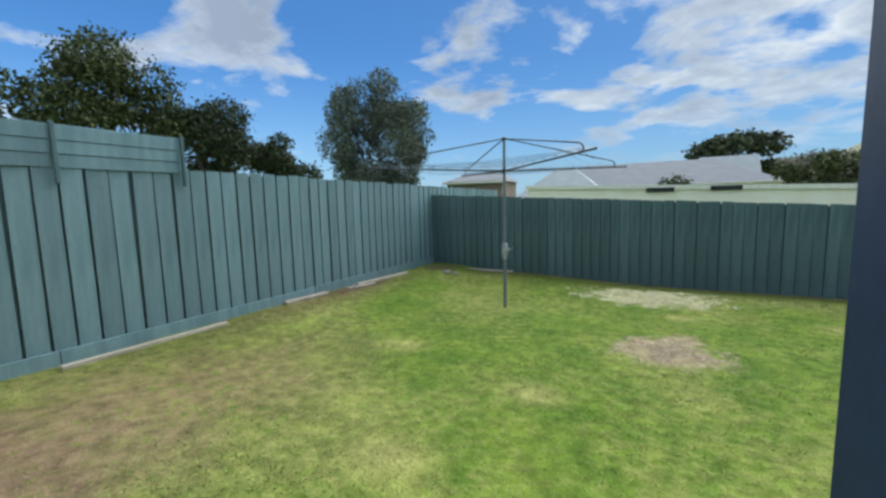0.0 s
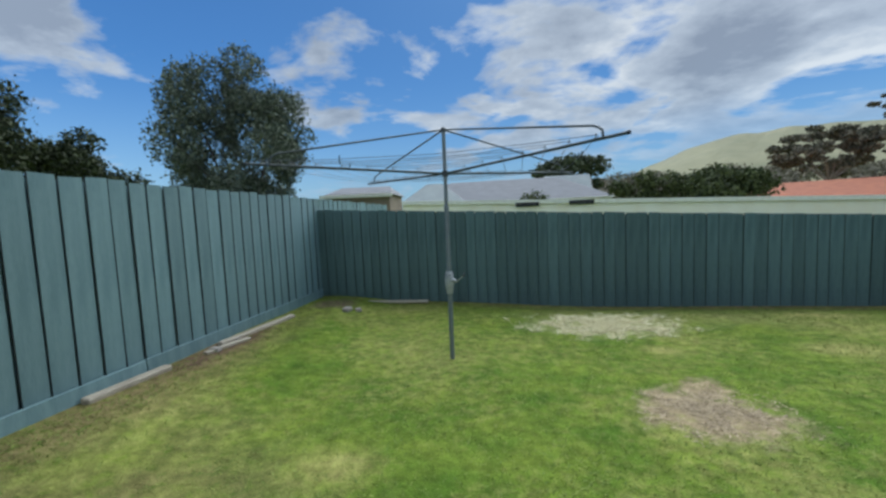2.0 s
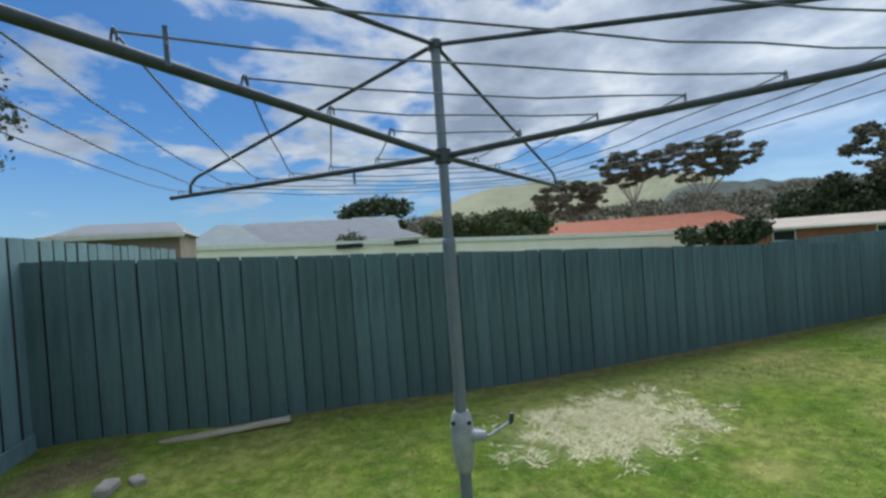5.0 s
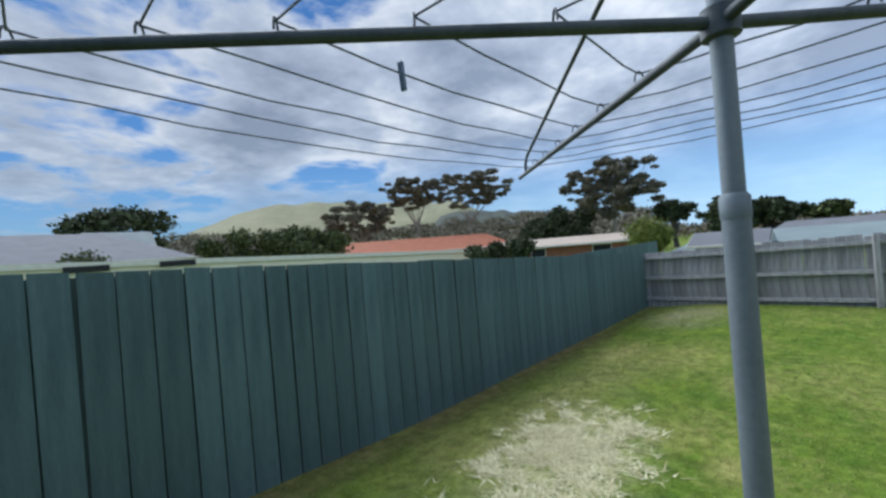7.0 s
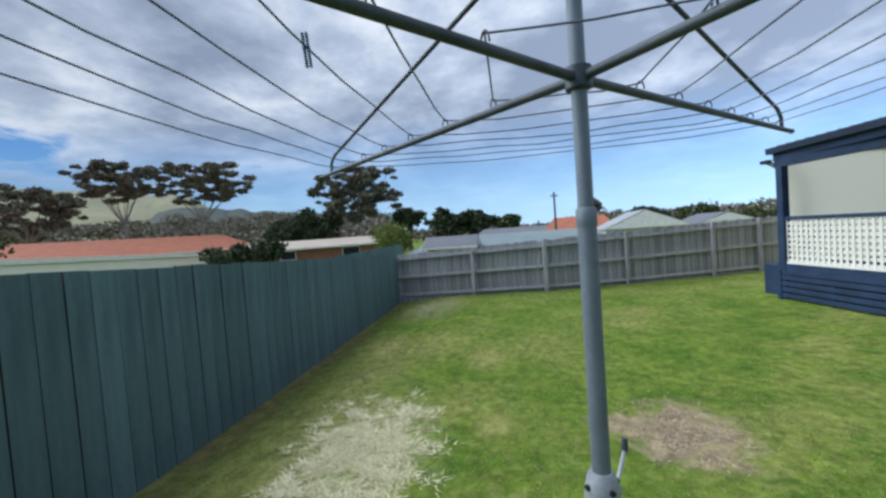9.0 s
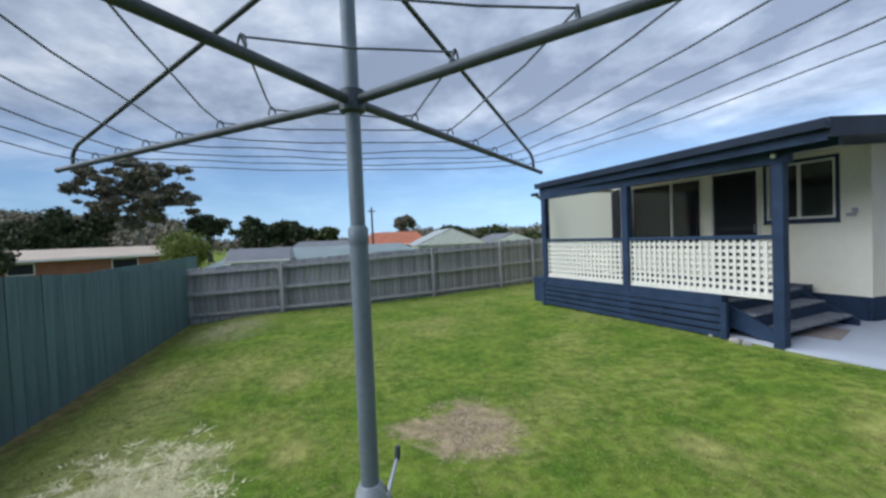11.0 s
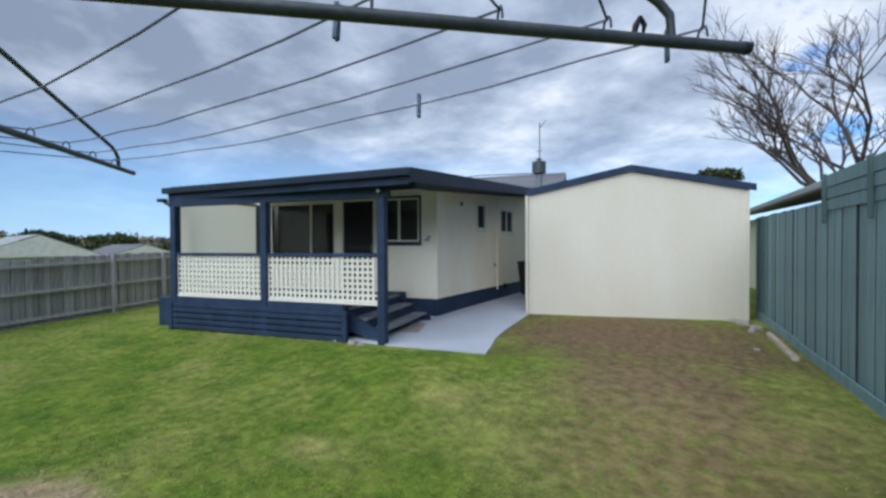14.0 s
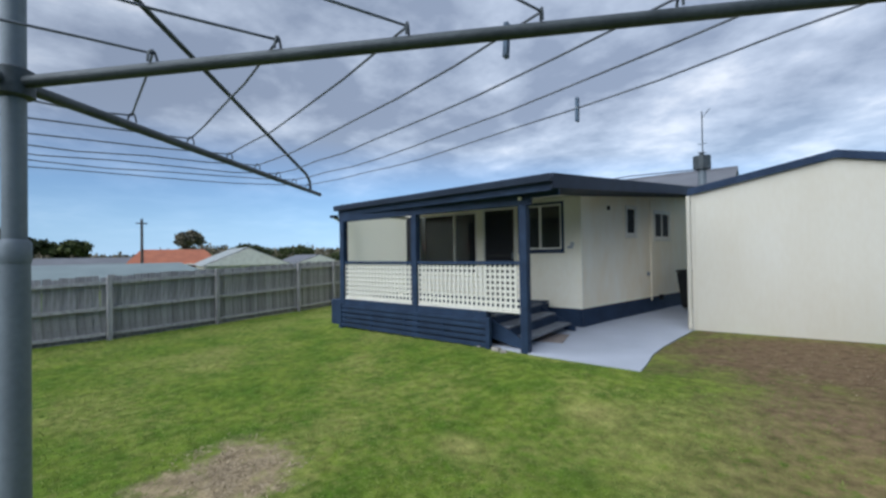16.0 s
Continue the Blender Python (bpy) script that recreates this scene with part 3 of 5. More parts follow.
ends = [[bm.verts.new((x, y + d, z)) for y, z in prof] for x, d in ((-0.60, 0.035), (4.43, -0.30))]
for i in range(len(prof)):
    j = (i + 1) % len(prof)
    bm.faces.new((ends[0][i], ends[0][j], ends[1][j], ends[1][i]))
bm.faces.new(ends[0])
bm.faces.new(ends[1][::-1])
bmesh.ops.recalc_face_normals(bm, faces=bm.faces[:])
part("gutter", bm, navy_roof, house)
part("beam", boxed(-0.12, 4.34, -0.045, 0.045, 2.20, 2.40, 0.006), navy, house, "navy verandah beam")
bm = boxed(-0.55, -0.12, -0.04, 0.04, 2.30, 2.42, 0.004)
part("outrigger", bm, navy, house)
bm = boxed(4.43, 4.60, -0.02, 0.08, 2.30, 2.36, 0.01)
part("gutter_end", bm, navy_roof, house)
part("downpipe", tubed([(4.52, 0.02, 2.33), (4.50, -0.30, 2.15), (4.50, -0.30, 0.55)], 0.04), white_paint, house, "white downpipe")
bm = tubed([(0.02, 0.05, 2.30), (0.02, 0.11, 2.285)], [0.018, 0.028])
part("flood_light", bm, white_paint, house, "small white flood light on the post")
for x, y0 in ((0.005, 0.0), (2.18, 0.0), (4.23, 0.0)):
    part("post", boxed(x - 0.062, x + 0.062, y0 - 0.062, y0 + 0.062, -0.05, 2.21, 0.006), navy, house, "square navy post")

# deck, skirt and steps
for i in range(17):
    y = -0.06 - i * 0.138
    part("deck_board", boxed(0.70, 4.34, y - 0.132, y, 0.47, 0.50, 0.003), navy, house)
part("bearer", boxed(0.66, 4.34, -0.05, 0.05, 0.46, 0.58, 0.005), navy, house)
part("joist", boxed(0.66, 0.72, -2.30, -0.05, 0.10, 0.46), navy, house)
for i, (z0, z1) in enumerate(((0.01, 0.085), (0.11, 0.185), (0.21, 0.285), (0.31, 0.385), (0.40, 0.465))):
    part("skirt_slat", boxed(0.60, 4.30, 0.062, 0.086, z0, z1, 0.004), navy, house)
for x in (0.62, 1.55, 2.45, 3.35, 4.26):
    part("skirt_stud", boxed(x - 0.03, x + 0.03, 0.02, 0.058, -0.04, 0.46), navy, house)
# black sheet added behind the slats, so the gaps between them are dark
part("dark_skirt_backing", boxed(0.66, 4.26, -0.02, 0.0, -0.04, 0.45), black, house)
for x in (0.62, 4.26):
    part("skirt_end", boxed(x - 0.04, x + 0.04, 0.03, 0.10, -0.05, 0.48, 0.005), navy, house)
part("side_box", boxed(4.42, 4.85, -0.75, -0.12, -0.05, 0.52, 0.01), navy, house, "navy box beside the deck")
for i, (x0, x1, z) in enumerate(((0.06, 0.34, 0.17), (0.36, 0.66, 0.335))):
    part("tread", boxed(x0, x1, -1.95, -0.16, z - 0.035, z, 0.006), tread_mat, house, "worn step tread with shadow darkening in its colour")
    part("riser", boxed(x1 + 0.002, x1 + 0.018, -1.95, -0.16, z - 0.15, z + 0.12), navy, house)
for y in (-0.13, -1.98):
    bm = bmesh.new()
    prism(bm, [(0.0, y - 0.02), (0.69, y - 0.02), (0.69, y + 0.02), (0.0, y + 0.02)], lambda x, yy: -0.02 + 0.36 * max(0.0, x - 0.25), lambda x, yy: 0.10 + 0.50 * x)
    part("stringer", bm, navy, house)
part("step_edge", boxed(0.64, 0.72, -1.95, -0.16, 0.46, 0.502, 0.005), tread_mat, house)

# rails and lattice of the two bays
slat_v = None
for bay, (x0, x1) in enumerate(((0.07, 2.115), (2.245, 4.165))):
    part("rail", boxed(x0, x1, -0.04, 0.04, 1.31, 1.365, 0.006), navy, house)
    part("rail", boxed(x0, x1, -0.03, 0.03, 0.575, 0.61, 0.005), white_paint, house, "white bottom lattice rail")
    k = int((x1 - x0) / 0.088)
    step = (x1 - x0) / k
    if slat_v is None:
        bm = boxed(-0.021, 0.021, 0.004, 0.012, 0.61, 1.31)
        slat_v = bpy.data.meshes.new("lattice_slat")
        bm.to_mesh(slat_v)
        slat_v.materials.append(white_paint)
    for i in range(k + 1):
        s = new("lattice_slat", slat_v)
        s.parent, s.location = house, (x0 + i * step, 0, 0)
    bm = boxed(x0, x1, -0.008, 0.0, -0.021, 0.021)
    me = bpy.data.meshes.new("lattice_slat")
    bm.to_mesh(me)
    me.materials.append(white_paint)
    for i in range(8):
        s = new("lattice_slat", me)
        s.parent, s.location = house, (0, 0, 0.635 + i * 0.088)

# the taller front part of the house behind
mx0, mx1, my0, my1 = -1.9, 7.0, -9.05, -17.0
bm = prism(bmesh.new(), [(mx0, my0), (mx1, my0), (mx1, my1), (mx0, my1)], 0, 2.9)
part("wall", bm, cream, house)
gable = lambda x, y: 4.35 - 0.33 * abs(y + 12.2)
for y0, y1 in ((-8.8, -12.2), (-12.2, -17.2)):
    bm = prism(bmesh.new(), [(mx0 - 0.2, y0), (mx1 + 0.2, y0), (mx1 + 0.2, y1), (mx0 - 0.2, y1)], lambda x, y: gable(x, y) - 0.05, gable)
    part("main_roof", bm, roof_grey, house, "grey main roof")
part("ridge_cap", tubed([(mx0 - 0.2, -12.2, 4.36), (mx1 + 0.2, -12.2, 4.36)], 0.06, 6), roof_grey, house)
flue = part("flue", tubed([(-1.32, -9.3, 3.0), (-1.32, -9.3, 4.05)], 0.11, 12), steel, house, "metal flue")
bm = tubed([(-1.32, -9.3, 3.96), (-1.32, -9.3, 4.36)], [0.24, 0.24], 12)
part("cowl", bm, dark_steel, flue, "dark flue cowl")
part("cowl_cap", tubed([(-1.32, -9.3, 4.36), (-1.32, -9.3, 4.46), (-1.32, -9.3, 4.47)], [0.06, 0.06, 0.12], 10), dark_steel, flue)
bm = tubed([(-1.34, -9.35, 3.2), (-1.34, -9.35, 5.75)], 0.018, 6)
tube(bm, [(-1.34, -9.35, 5.55), (-1.55, -9.35, 5.80)], 0.012, 6)
tube(bm, [(-1.45, -9.35, 4.75), (-1.22, -9.35, 4.75)], 0.012, 6)
part("antenna", bm, dark_steel, house, "thin television antenna mast")
bm = tubed([(-1.25, -9.2, 3.95), (0.6, -8.6, 3.9), (2.6, -8.2, 3.7)], 0.02, 6)
part("cable", bm, wire_mat, house)

# things on the path
bm = boxed(-0.24, 0.24, -0.36, 0.36, 0.0, 0.014, 0.005)
dm = tagged(link_mesh("door_mat", bm, mat_brown), "flat worn brown door mat on the path", "door mat")
dm.matrix_world = HOUSE @ pose(0.10, -1.15, 0.017, 0, 0, 12)


def wheelie_bin(m):
    b = base("wheelie_bin", m, "dark green plastic wheelie bin against the house wall", "bin")
    bm = bmesh.new()
    lo = [bm.verts.new(v) for v in ((-0.21, -0.24, 0.06), (0.21, -0.24, 0.06), (0.21, 0.24, 0.06), (-0.21, 0.24, 0.06))]
    hi = [bm.verts.new(v) for v in ((-0.28, -0.34, 0.92), (0.28, -0.34, 0.92), (0.28, 0.32, 0.92), (-0.28, 0.32, 0.92))]
    bm.faces.new(lo[::-1])
    bm.faces.new(hi)
    for i in range(4):
        bm.faces.new((lo[i], lo[(i + 1) % 4], hi[(i + 1) % 4], hi[i]))
    bmesh.ops.bevel(bm, geom=bm.edges[:], offset=0.02, segments=2, affect="EDGES")
    part("body", bm, black, b)
    part("lid", boxed(-0.30, 0.30, -0.36, 0.34, 0.925, 0.985, 0.025), black, b)
    part("handle", tubed([(-0.24, 0.38, 0.90), (0.24, 0.38, 0.90)], 0.016), black, b)
    for x in (-0.25, 0.25):
        part("wheel", tubed([(x - 0.025, 0.22, 0.10), (x + 0.025, 0.22, 0.10)], 0.10, 16), black, b)
    return b


wheelie_bin(NEAR @ pose(0.20, -7.05, 0.016, 0, 0, 175))

# ---- the shed ----
E0, W0 = Vector((-0.559, -4.251)), Vector((-4.50, -5.296))
ang = math.degrees(math.atan2(E0.y - W0.y, E0.x - W0.x))
SHED = NEAR @ pose(W0.x, W0.y, 0, 0, 0, ang)
SL = (E0 - W0).length
shed = base("shed", SHED, "cream steel garden shed with navy gable trim", "shed")
gtop = lambda s: 2.57 + 0.44 * (1 - abs(s - 2.08) / 2.08)
for i in range(6):                                  # steel sheets of the gable wall
    s0, s1 = SL * i / 6, SL * (i + 1) / 6
    rib = [(s0, -0.05), (s1, -0.05), (s1, 0.0), (s1 - 0.005, 0.0), (s1 - 0.011, 0.0015), (s1 - 0.024, 0.0015), (s1 - 0.03, 0.0), (s0, 0.0)]
    bm = prism(bmesh.new(), rib, -0.04, lambda x, y: gtop(x))
    part("wall_sheet", bm, cream_metal, shed)
bm = prism(bmesh.new(), [(0.0, -0.05), (0.05, -0.05), (0.9, -3.5), (0.85, -3.5)], -0.04, 2.56)
part("wall", bm, cream_metal, shed)
bm = prism(bmesh.new(), [(SL - 0.05, -0.05), (SL, -0.05), (SL - 0.85, -3.5), (SL - 0.9, -3.5)], -0.04, 2.56)
part("wall", bm, cream_metal, shed)
part("wall", boxed(0.85, SL - 0.85, -3.55, -3.5, -0.04, 2.56), cream_metal, shed)
for a, b in ((-0.10, 2.08), (2.08, SL + 0.06)):
    f = lambda x, y: gtop(x)
    bm = prism(bmesh.new(), [(a, 0.03), (b, 0.03), (b, -3.6), (a, -3.6)], lambda x, y: f(x, y) + 0.01, lambda x, y: f(x, y) + 0.035)
    part("roof", bm, navy_roof, shed)
    bm = prism(bmesh.new(), [(a, 0.035), (b, 0.035), (b, 0.06), (a, 0.06)], lambda x, y: f(x, y) - 0.075, lambda x, y: f(x, y) + 0.055)
    part("barge_trim", bm, navy, shed)
for s in (0.02, SL - 0.02):
    part("corner_trim", boxed(s - 0.03, s + 0.03, -0.03, 0.012, -0.04, 2.56, 0.004), cream_metal, shed)
part("downpipe", tubed([(SL + 0.05, 0.03, 2.50), (SL + 0.05, 0.03, 0.10), (SL + 0.05, 0.14, 0.03)], 0.035), cream_metal, shed)

# ---- fences ----
def paling_mesh(w, t, h, slant=0.0):
    """A paling from 0 to h, its face towards -y; the top drops by slant over its width."""
    bm = prism(bmesh.new(), [(-w / 2, 0), (w / 2, 0), (w / 2, t), (-w / 2, t)], 0, lambda x, y: h - slant * (x / w + 0.5))
    for f in bm.faces:
        f.material_index = 1 if abs(f.normal.x) > 0.7 else 0
    return bm


west = tagged(new("fence"), "teal painted timber paling fence with base board and raised screen", "fence")
west_top = lambda y: 1.90 - 0.012 * (y - 1.0)
ys = 11.2
while ys > -5.3:
    wide_b = random.uniform(0.180, 0.205)
    bm = paling_mesh(wide_b - 0.022, 0.016, west_top(ys) + 0.1 + random.uniform(-0.012, 0.012), random.uniform(-0.006, 0.006))
    ob = link_mesh("paling", bm, teal, west)
    ob.data.materials.append(dark_edge)
    ob.matrix_basis = pose(-4.620 + random.uniform(-0.009, 0.004), ys - wide_b / 2, -0.1, 0, random.uniform(-0.3, 0.3), 90 + random.uniform(-0.6, 0.6))
    ys -= wide_b
for y0, y1 in ((-5.0, -2.4), (-2.4, 0.6), (0.6, 3.6), (3.6, 7.15)):
    part("base_board", boxed(-4.602, -4.578, y0 + 0.004, y1 - 0.004, -0.10, 0.24 + random.uniform(-0.015, 0.015), 0.003), teal, west)
    for z in (0.5, 1.5):
        part("fence_rail", boxed(-4.76, -4.695, y0, y1, z - 0.04, z + 0.04), teal, west)
# sheet added behind the palings to keep outside light from the gaps
part("backing", prism(bmesh.new(), [(-4.690, -5.2), (-4.675, -5.2), (-4.675, 11.1), (-4.690, 11.1)], -0.1, lambda x, y: west_top(y) - 0.03), teal, west)
for y0, y1 in ((-1.5, -0.42), (-0.38, 0.72), (0.76, 1.80)):
    for z0, z1, d in ((1.84, 1.955, 0), (1.961, 2.075, 0.006), (2.081, 2.215, 0.012)):
        part("screen_board", boxed(-4.63 + d, -4.605 + d, y0, y1, z0, z1, 0.003), teal, west)
    # strip added behind the boards to block sky between them
    part("screen_backing", boxed(-4.648, -4.634, y0, y1 + 0.03, 1.84, 2.205), teal, west)
for y in (-1.52, -0.40, 0.74, 1.82):
    part("screen_post", boxed(-4.60, -4.565, y - 0.016, y + 0.016, 1.70, 2.235, 0.004), teal_dim, west, "slim painted screen post")

north = tagged(new("fence"), "green painted timber paling fence with its shade put into the paint colour", "fence")
north_top = lambda x: 1.625 - 0.0495 * (x + 4.6)
x = -4.66
while x < 6.70:
    wide_b = random.uniform(0.150, 0.178)
    bm = paling_mesh(wide_b - 0.011, 0.018, north_top(x) + 0.25 + random.uniform(-0.006, 0.006), 0.0495 * wide_b)
    ob = link_mesh("paling", bm, teal_dim, north)
    ob.data.materials.append(dark_edge)
    ob.matrix_basis = pose(x + wide_b / 2, 7.180 + random.uniform(-0.002, 0.002), -0.25, 0, random.uniform(-0.3, 0.3), random.uniform(-2.0, -0.8))
    x += wide_b
# sheet added behind these palings too, blocking light through the gaps
part("backing", prism(bmesh.new(), [(-4.6, 7.216), (6.7, 7.216), (6.7, 7.232), (-4.6, 7.232)], -0.25, lambda x, y: north_top(x) - 0.03), teal_dim, north)
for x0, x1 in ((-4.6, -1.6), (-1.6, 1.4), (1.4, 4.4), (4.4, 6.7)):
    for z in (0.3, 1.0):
        part("fence_rail", boxed(x0, x1, 7.24, 7.30, z - 0.04, z + 0.04), teal_dim, north)

east = tagged(new("fence"), "weathered grey timber paling fence with exposed rails and posts", "fence")
E_LINE = [(6.66, 7.20), (6.80, 5.40), (6.86, 3.74), (7.26, 1.84), (7.88, -0.30), (8.36, -1.60), (9.3, -4.6), (10.2, -8.0)]
E_TOPS = [1.05, 1.10, 1.16, 1.22, 1.28, 1.31, 1.36, 1.4]
for k in range(len(E_LINE) - 1):
    (xa, ya), (xb, yb), ta, tb = E_LINE[k], E_LINE[k + 1], E_TOPS[k], E_TOPS[k + 1]
    ln = math.hypot(xb - xa, yb - ya)
    turn = math.degrees(math.atan2(yb - ya, xb - xa))
    seg = pose(xa, ya, 0, 0, 0, turn)
    m = int(ln / 0.105)
    for j in range(m):
        s = (j + 0.5) * ln / m
        h = ta + (tb - ta) * s / ln + random.uniform(-0.014, 0.012)
        bm = paling_mesh(ln / m + 0.004, 0.014, h + 0.03, random.uniform(-0.006, 0.006))
        ob = link_mesh("paling", bm, grey_wood, east)
        ob.data.materials.append(dark_edge)
        ob.matrix_basis = seg @ pose(s, 0.010 * (j % 2), -0.03 + 0.03 * random.random(), 0, random.uniform(-0.5, 0.5), 0)
    for f, d in ((0.09, 0.05), (0.50, 0.05), (0.91, 0.05)):
        bm = prism(bmesh.new(), [(0.02, -0.012 - d), (ln - 0.02, -0.012 - d), (ln - 0.02, -0.008), (0.02, -0.008)],
                   lambda x, y: (ta + (tb - ta) * x / ln) * f - 0.030, lambda x, y: (ta + (tb - ta) * x / ln) * f + 0.030)
        ob = part("fence_rail", bm, grey_rail, east)
        ob.matrix_basis = seg
    bm = boxed(0.03, ln - 0.03, -0.025, -0.010, -0.08, 0.04, 0.004)
    ob = part("plinth", bm, grey_wood, east)
    ob.matrix_basis = seg
    if k:
        ob = part("fence_post", boxed(-0.037, 0.037, -0.125, -0.062, -0.1, ta + 0.02, 0.006), grey_wood, east)
        ob.matrix_basis = seg


# ---- the rotary clothesline ----
HUB_Z, TOP_Z, ARM, TIP_Z = 1.85, 2.27, 1.87, 1.90
line = base("rotary_clothesline", pose(-1.853, 4.438, 0.0), "old galvanised rotary clothesline with four arms and wire lines", "clothesline")
part("lower_pole", tubed([(0, 0, -0.05), (0, 0, 1.52)], 0.0230, 16), steel, line, "", True)
part("upper_pole", tubed([(0, 0, 1.50), (0, 0, TOP_Z)], 0.0188, 14), steel, line, "", True)
bm = tubed([(0, 0, 1.495), (0, 0, 1.50), (0, 0, 1.535), (0, 0, 1.542)], [0.0235, 0.0250, 0.0250, 0.020], 16)
part("collar", bm, steel, line, "", True)
bm = tubed([(0, 0, 0.665), (0, 0, 0.69), (0, 0, 0.76), (0, 0, 0.83), (0, 0, 0.87), (0, 0, 0.89)], [0.030, 0.034, 0.044, 0.044, 0.037, 0.028], 16)
tube(bm, [(0.02, -0.013, 0.80), (0.075, -0.048, 0.80)], [0.026, 0.018], 10)
housing = part("crank_housing", bm, cast, line, "pale cast-alloy winding gear housing", True)
for a in range(4):
    c, s = math.cos(a * 1.57 + 0.4), math.sin(a * 1.57 + 0.4)
    part("bolt", tubed([(0.034 * c, 0.034 * s, 0.855), (0.045 * c, 0.045 * s, 0.855)], 0.008, 6), black, housing)
bm = tubed([(0.075, -0.048, 0.80), (0.09, -0.057, 0.802), (0.15, -0.092, 0.85), (0.157, -0.096, 0.855)], 0.0055, 8)
crank = part("crank_handle", bm, cast, line, "bent metal crank handle")
part("grip", tubed([(0.155, -0.095, 0.848), (0.160, -0.098, 0.862), (0.163, -0.100, 0.888)], [0.007, 0.0095, 0.008], 10), dark_steel, crank, "dull dark grip")
bm = tubed([(0, 0, HUB_Z - 0.03), (0, 0, HUB_Z - 0.025), (0, 0, HUB_Z + 0.025), (0, 0, HUB_Z + 0.03)], [0.022, 0.032, 0.032, 0.022], 14)
hub = part("hub", bm, dark_steel, line, "", True)
part("cap", tubed([(0, 0, TOP_Z - 0.02), (0, 0, TOP_Z + 0.01), (0, 0, TOP_Z + 0.025)], [0.027, 0.027, 0.010], 12), dark_steel, line)
ANGLES = (43.0, 135.0, 220.5, 316.0)
LOOPS = (0.30, 0.55, 0.79, 1.02, 1.24, 1.45, 1.66)
tip = lambda a, r, dz=0.0: Vector((r * math.cos(radians(a)), r * math.sin(radians(a)), HUB_Z + (TIP_Z - HUB_Z) * r / ARM + dz))
REACH = {43.0: 1.86, 135.0: 1.74, 220.5: 1.76, 316.0: 1.88}
for a in ANGLES:
    ARM_A = REACH[a]
    arm = part("arm", tubed([tip(a, 0.03), tip(a, ARM_A)], [0.0122, 0.0115], 10), dark_steel, line, "", True)
    part("end_plug", tubed([tip(a, ARM_A - 0.005), tip(a, ARM_A + 0.010)], 0.0128, 10), black, arm)
    root = Vector((0, 0, TOP_Z - 0.005)) + tip(a, 0.025) - Vector((0, 0, tip(a, 0.025).z))
    rb = ARM_A - 0.20
    bend = tip(a, rb, 0.085)
    pts = [root, root.lerp(bend, 0.5), root.lerp(bend, 0.975), bend + Vector((0, 0, -0.012)), tip(a, rb + 0.025, 0.05), tip(a, rb + 0.03, 0.0)]
    part("brace", tubed(pts, 0.0085, 8), dark_steel, line, "", True)
    for r in LOOPS:
        bm = bmesh.new()
        q = tip(a, r)
        side = Vector((-math.sin(radians(a)), math.cos(radians(a)), 0))
        pts = [q + side * (0.012 * math.cos(b)) + Vector((0, 0, 0.010 + 0.026 * math.sin(b))) for b in (math.pi * k / 6 for k in range(7))]
        tube(bm, pts, 0.0024, 5)
        part("hook", bm, dark_steel, arm)
for k, a in enumerate(ANGLES):
    b = ANGLES[(k + 1) % 4]
    for r in LOOPS:
        p, q = tip(a, r, 0.03), tip(b, r, 0.03)
        sag, n = 0.026 * r, max(4, int(7 * r))
        rnd = random.Random(int(a * 10 + r * 100))
        pts = []
        for j in range(n + 1):
            f = j / n
            kink = 0.0 if j in (0, n) else rnd.uniform(-0.006, 0.006)
            pts.append(p.lerp(q, f) + Vector((0, 0, -4 * sag * f * (1 - f) + kink)))
        part("line_wire", tubed(pts, 0.0024, 6), wire_mat, line, "", True)


def peg(k, r, f, lean=6):
    """A clothes peg clipped on a line."""
    a, b = ANGLES[k], ANGLES[(k + 1) % 4]
    at = tip(a, r, 0.03).lerp(tip(b, r, 0.03), f) + Vector((0, 0, -0.064 * r * f * (1 - f)))
    g = base("clothes_peg", pose(-1.853, 4.438, 0) @ Matrix.Translation(at) @ pose(0, 0, 0.006, 0, lean, a + 60), "weathered blue plastic clothes peg on the line", "clothes peg", "pegs on the clothesline")
    for s in (-1, 1):
        bm = prism(bmesh.new(), [(0.0015 * s, -0.004), (0.006 * s, -0.004), (0.006 * s, 0.004), (0.0015 * s, 0.004)][::s], -0.055, 0.010)
        part("jaw", bm, peg_blue, g)
    part("spring", tubed([(-0.007, 0, -0.018), (0.007, 0, -0.018)], 0.0035, 6), steel, g)


for args in ((0, 0.79, 0.75, 4), (2, 1.66, 0.27, 3), (2, 1.02, 0.05, 6), (2, 1.66, 0.025, 5)):
    peg(*args)
bm = bmesh.new()
q = tip(ANGLES[2], 1.52, 0.02)
tube(bm, [q + Vector((0, 0, 0.022)), q + Vector((0.007, 0.006, 0.004)), q + Vector((0.010, 0.008, -0.014)), q + Vector((0.009, 0.012, -0.030))], [0.004, 0.007, 0.005, 0.002], 6)
tube(bm, [q + Vector((0, 0, 0.022)), q + Vector((-0.007, -0.008, 0.008)), q + Vector((-0.004, -0.012, -0.012))], [0.004, 0.005, 0.002], 6)
rag = tagged(link_mesh("cloth_tie", bm, black), "dark frayed cloth tie knotted on an arm", "tie")
rag.matrix_world = pose(-1.853, 4.438, 0)


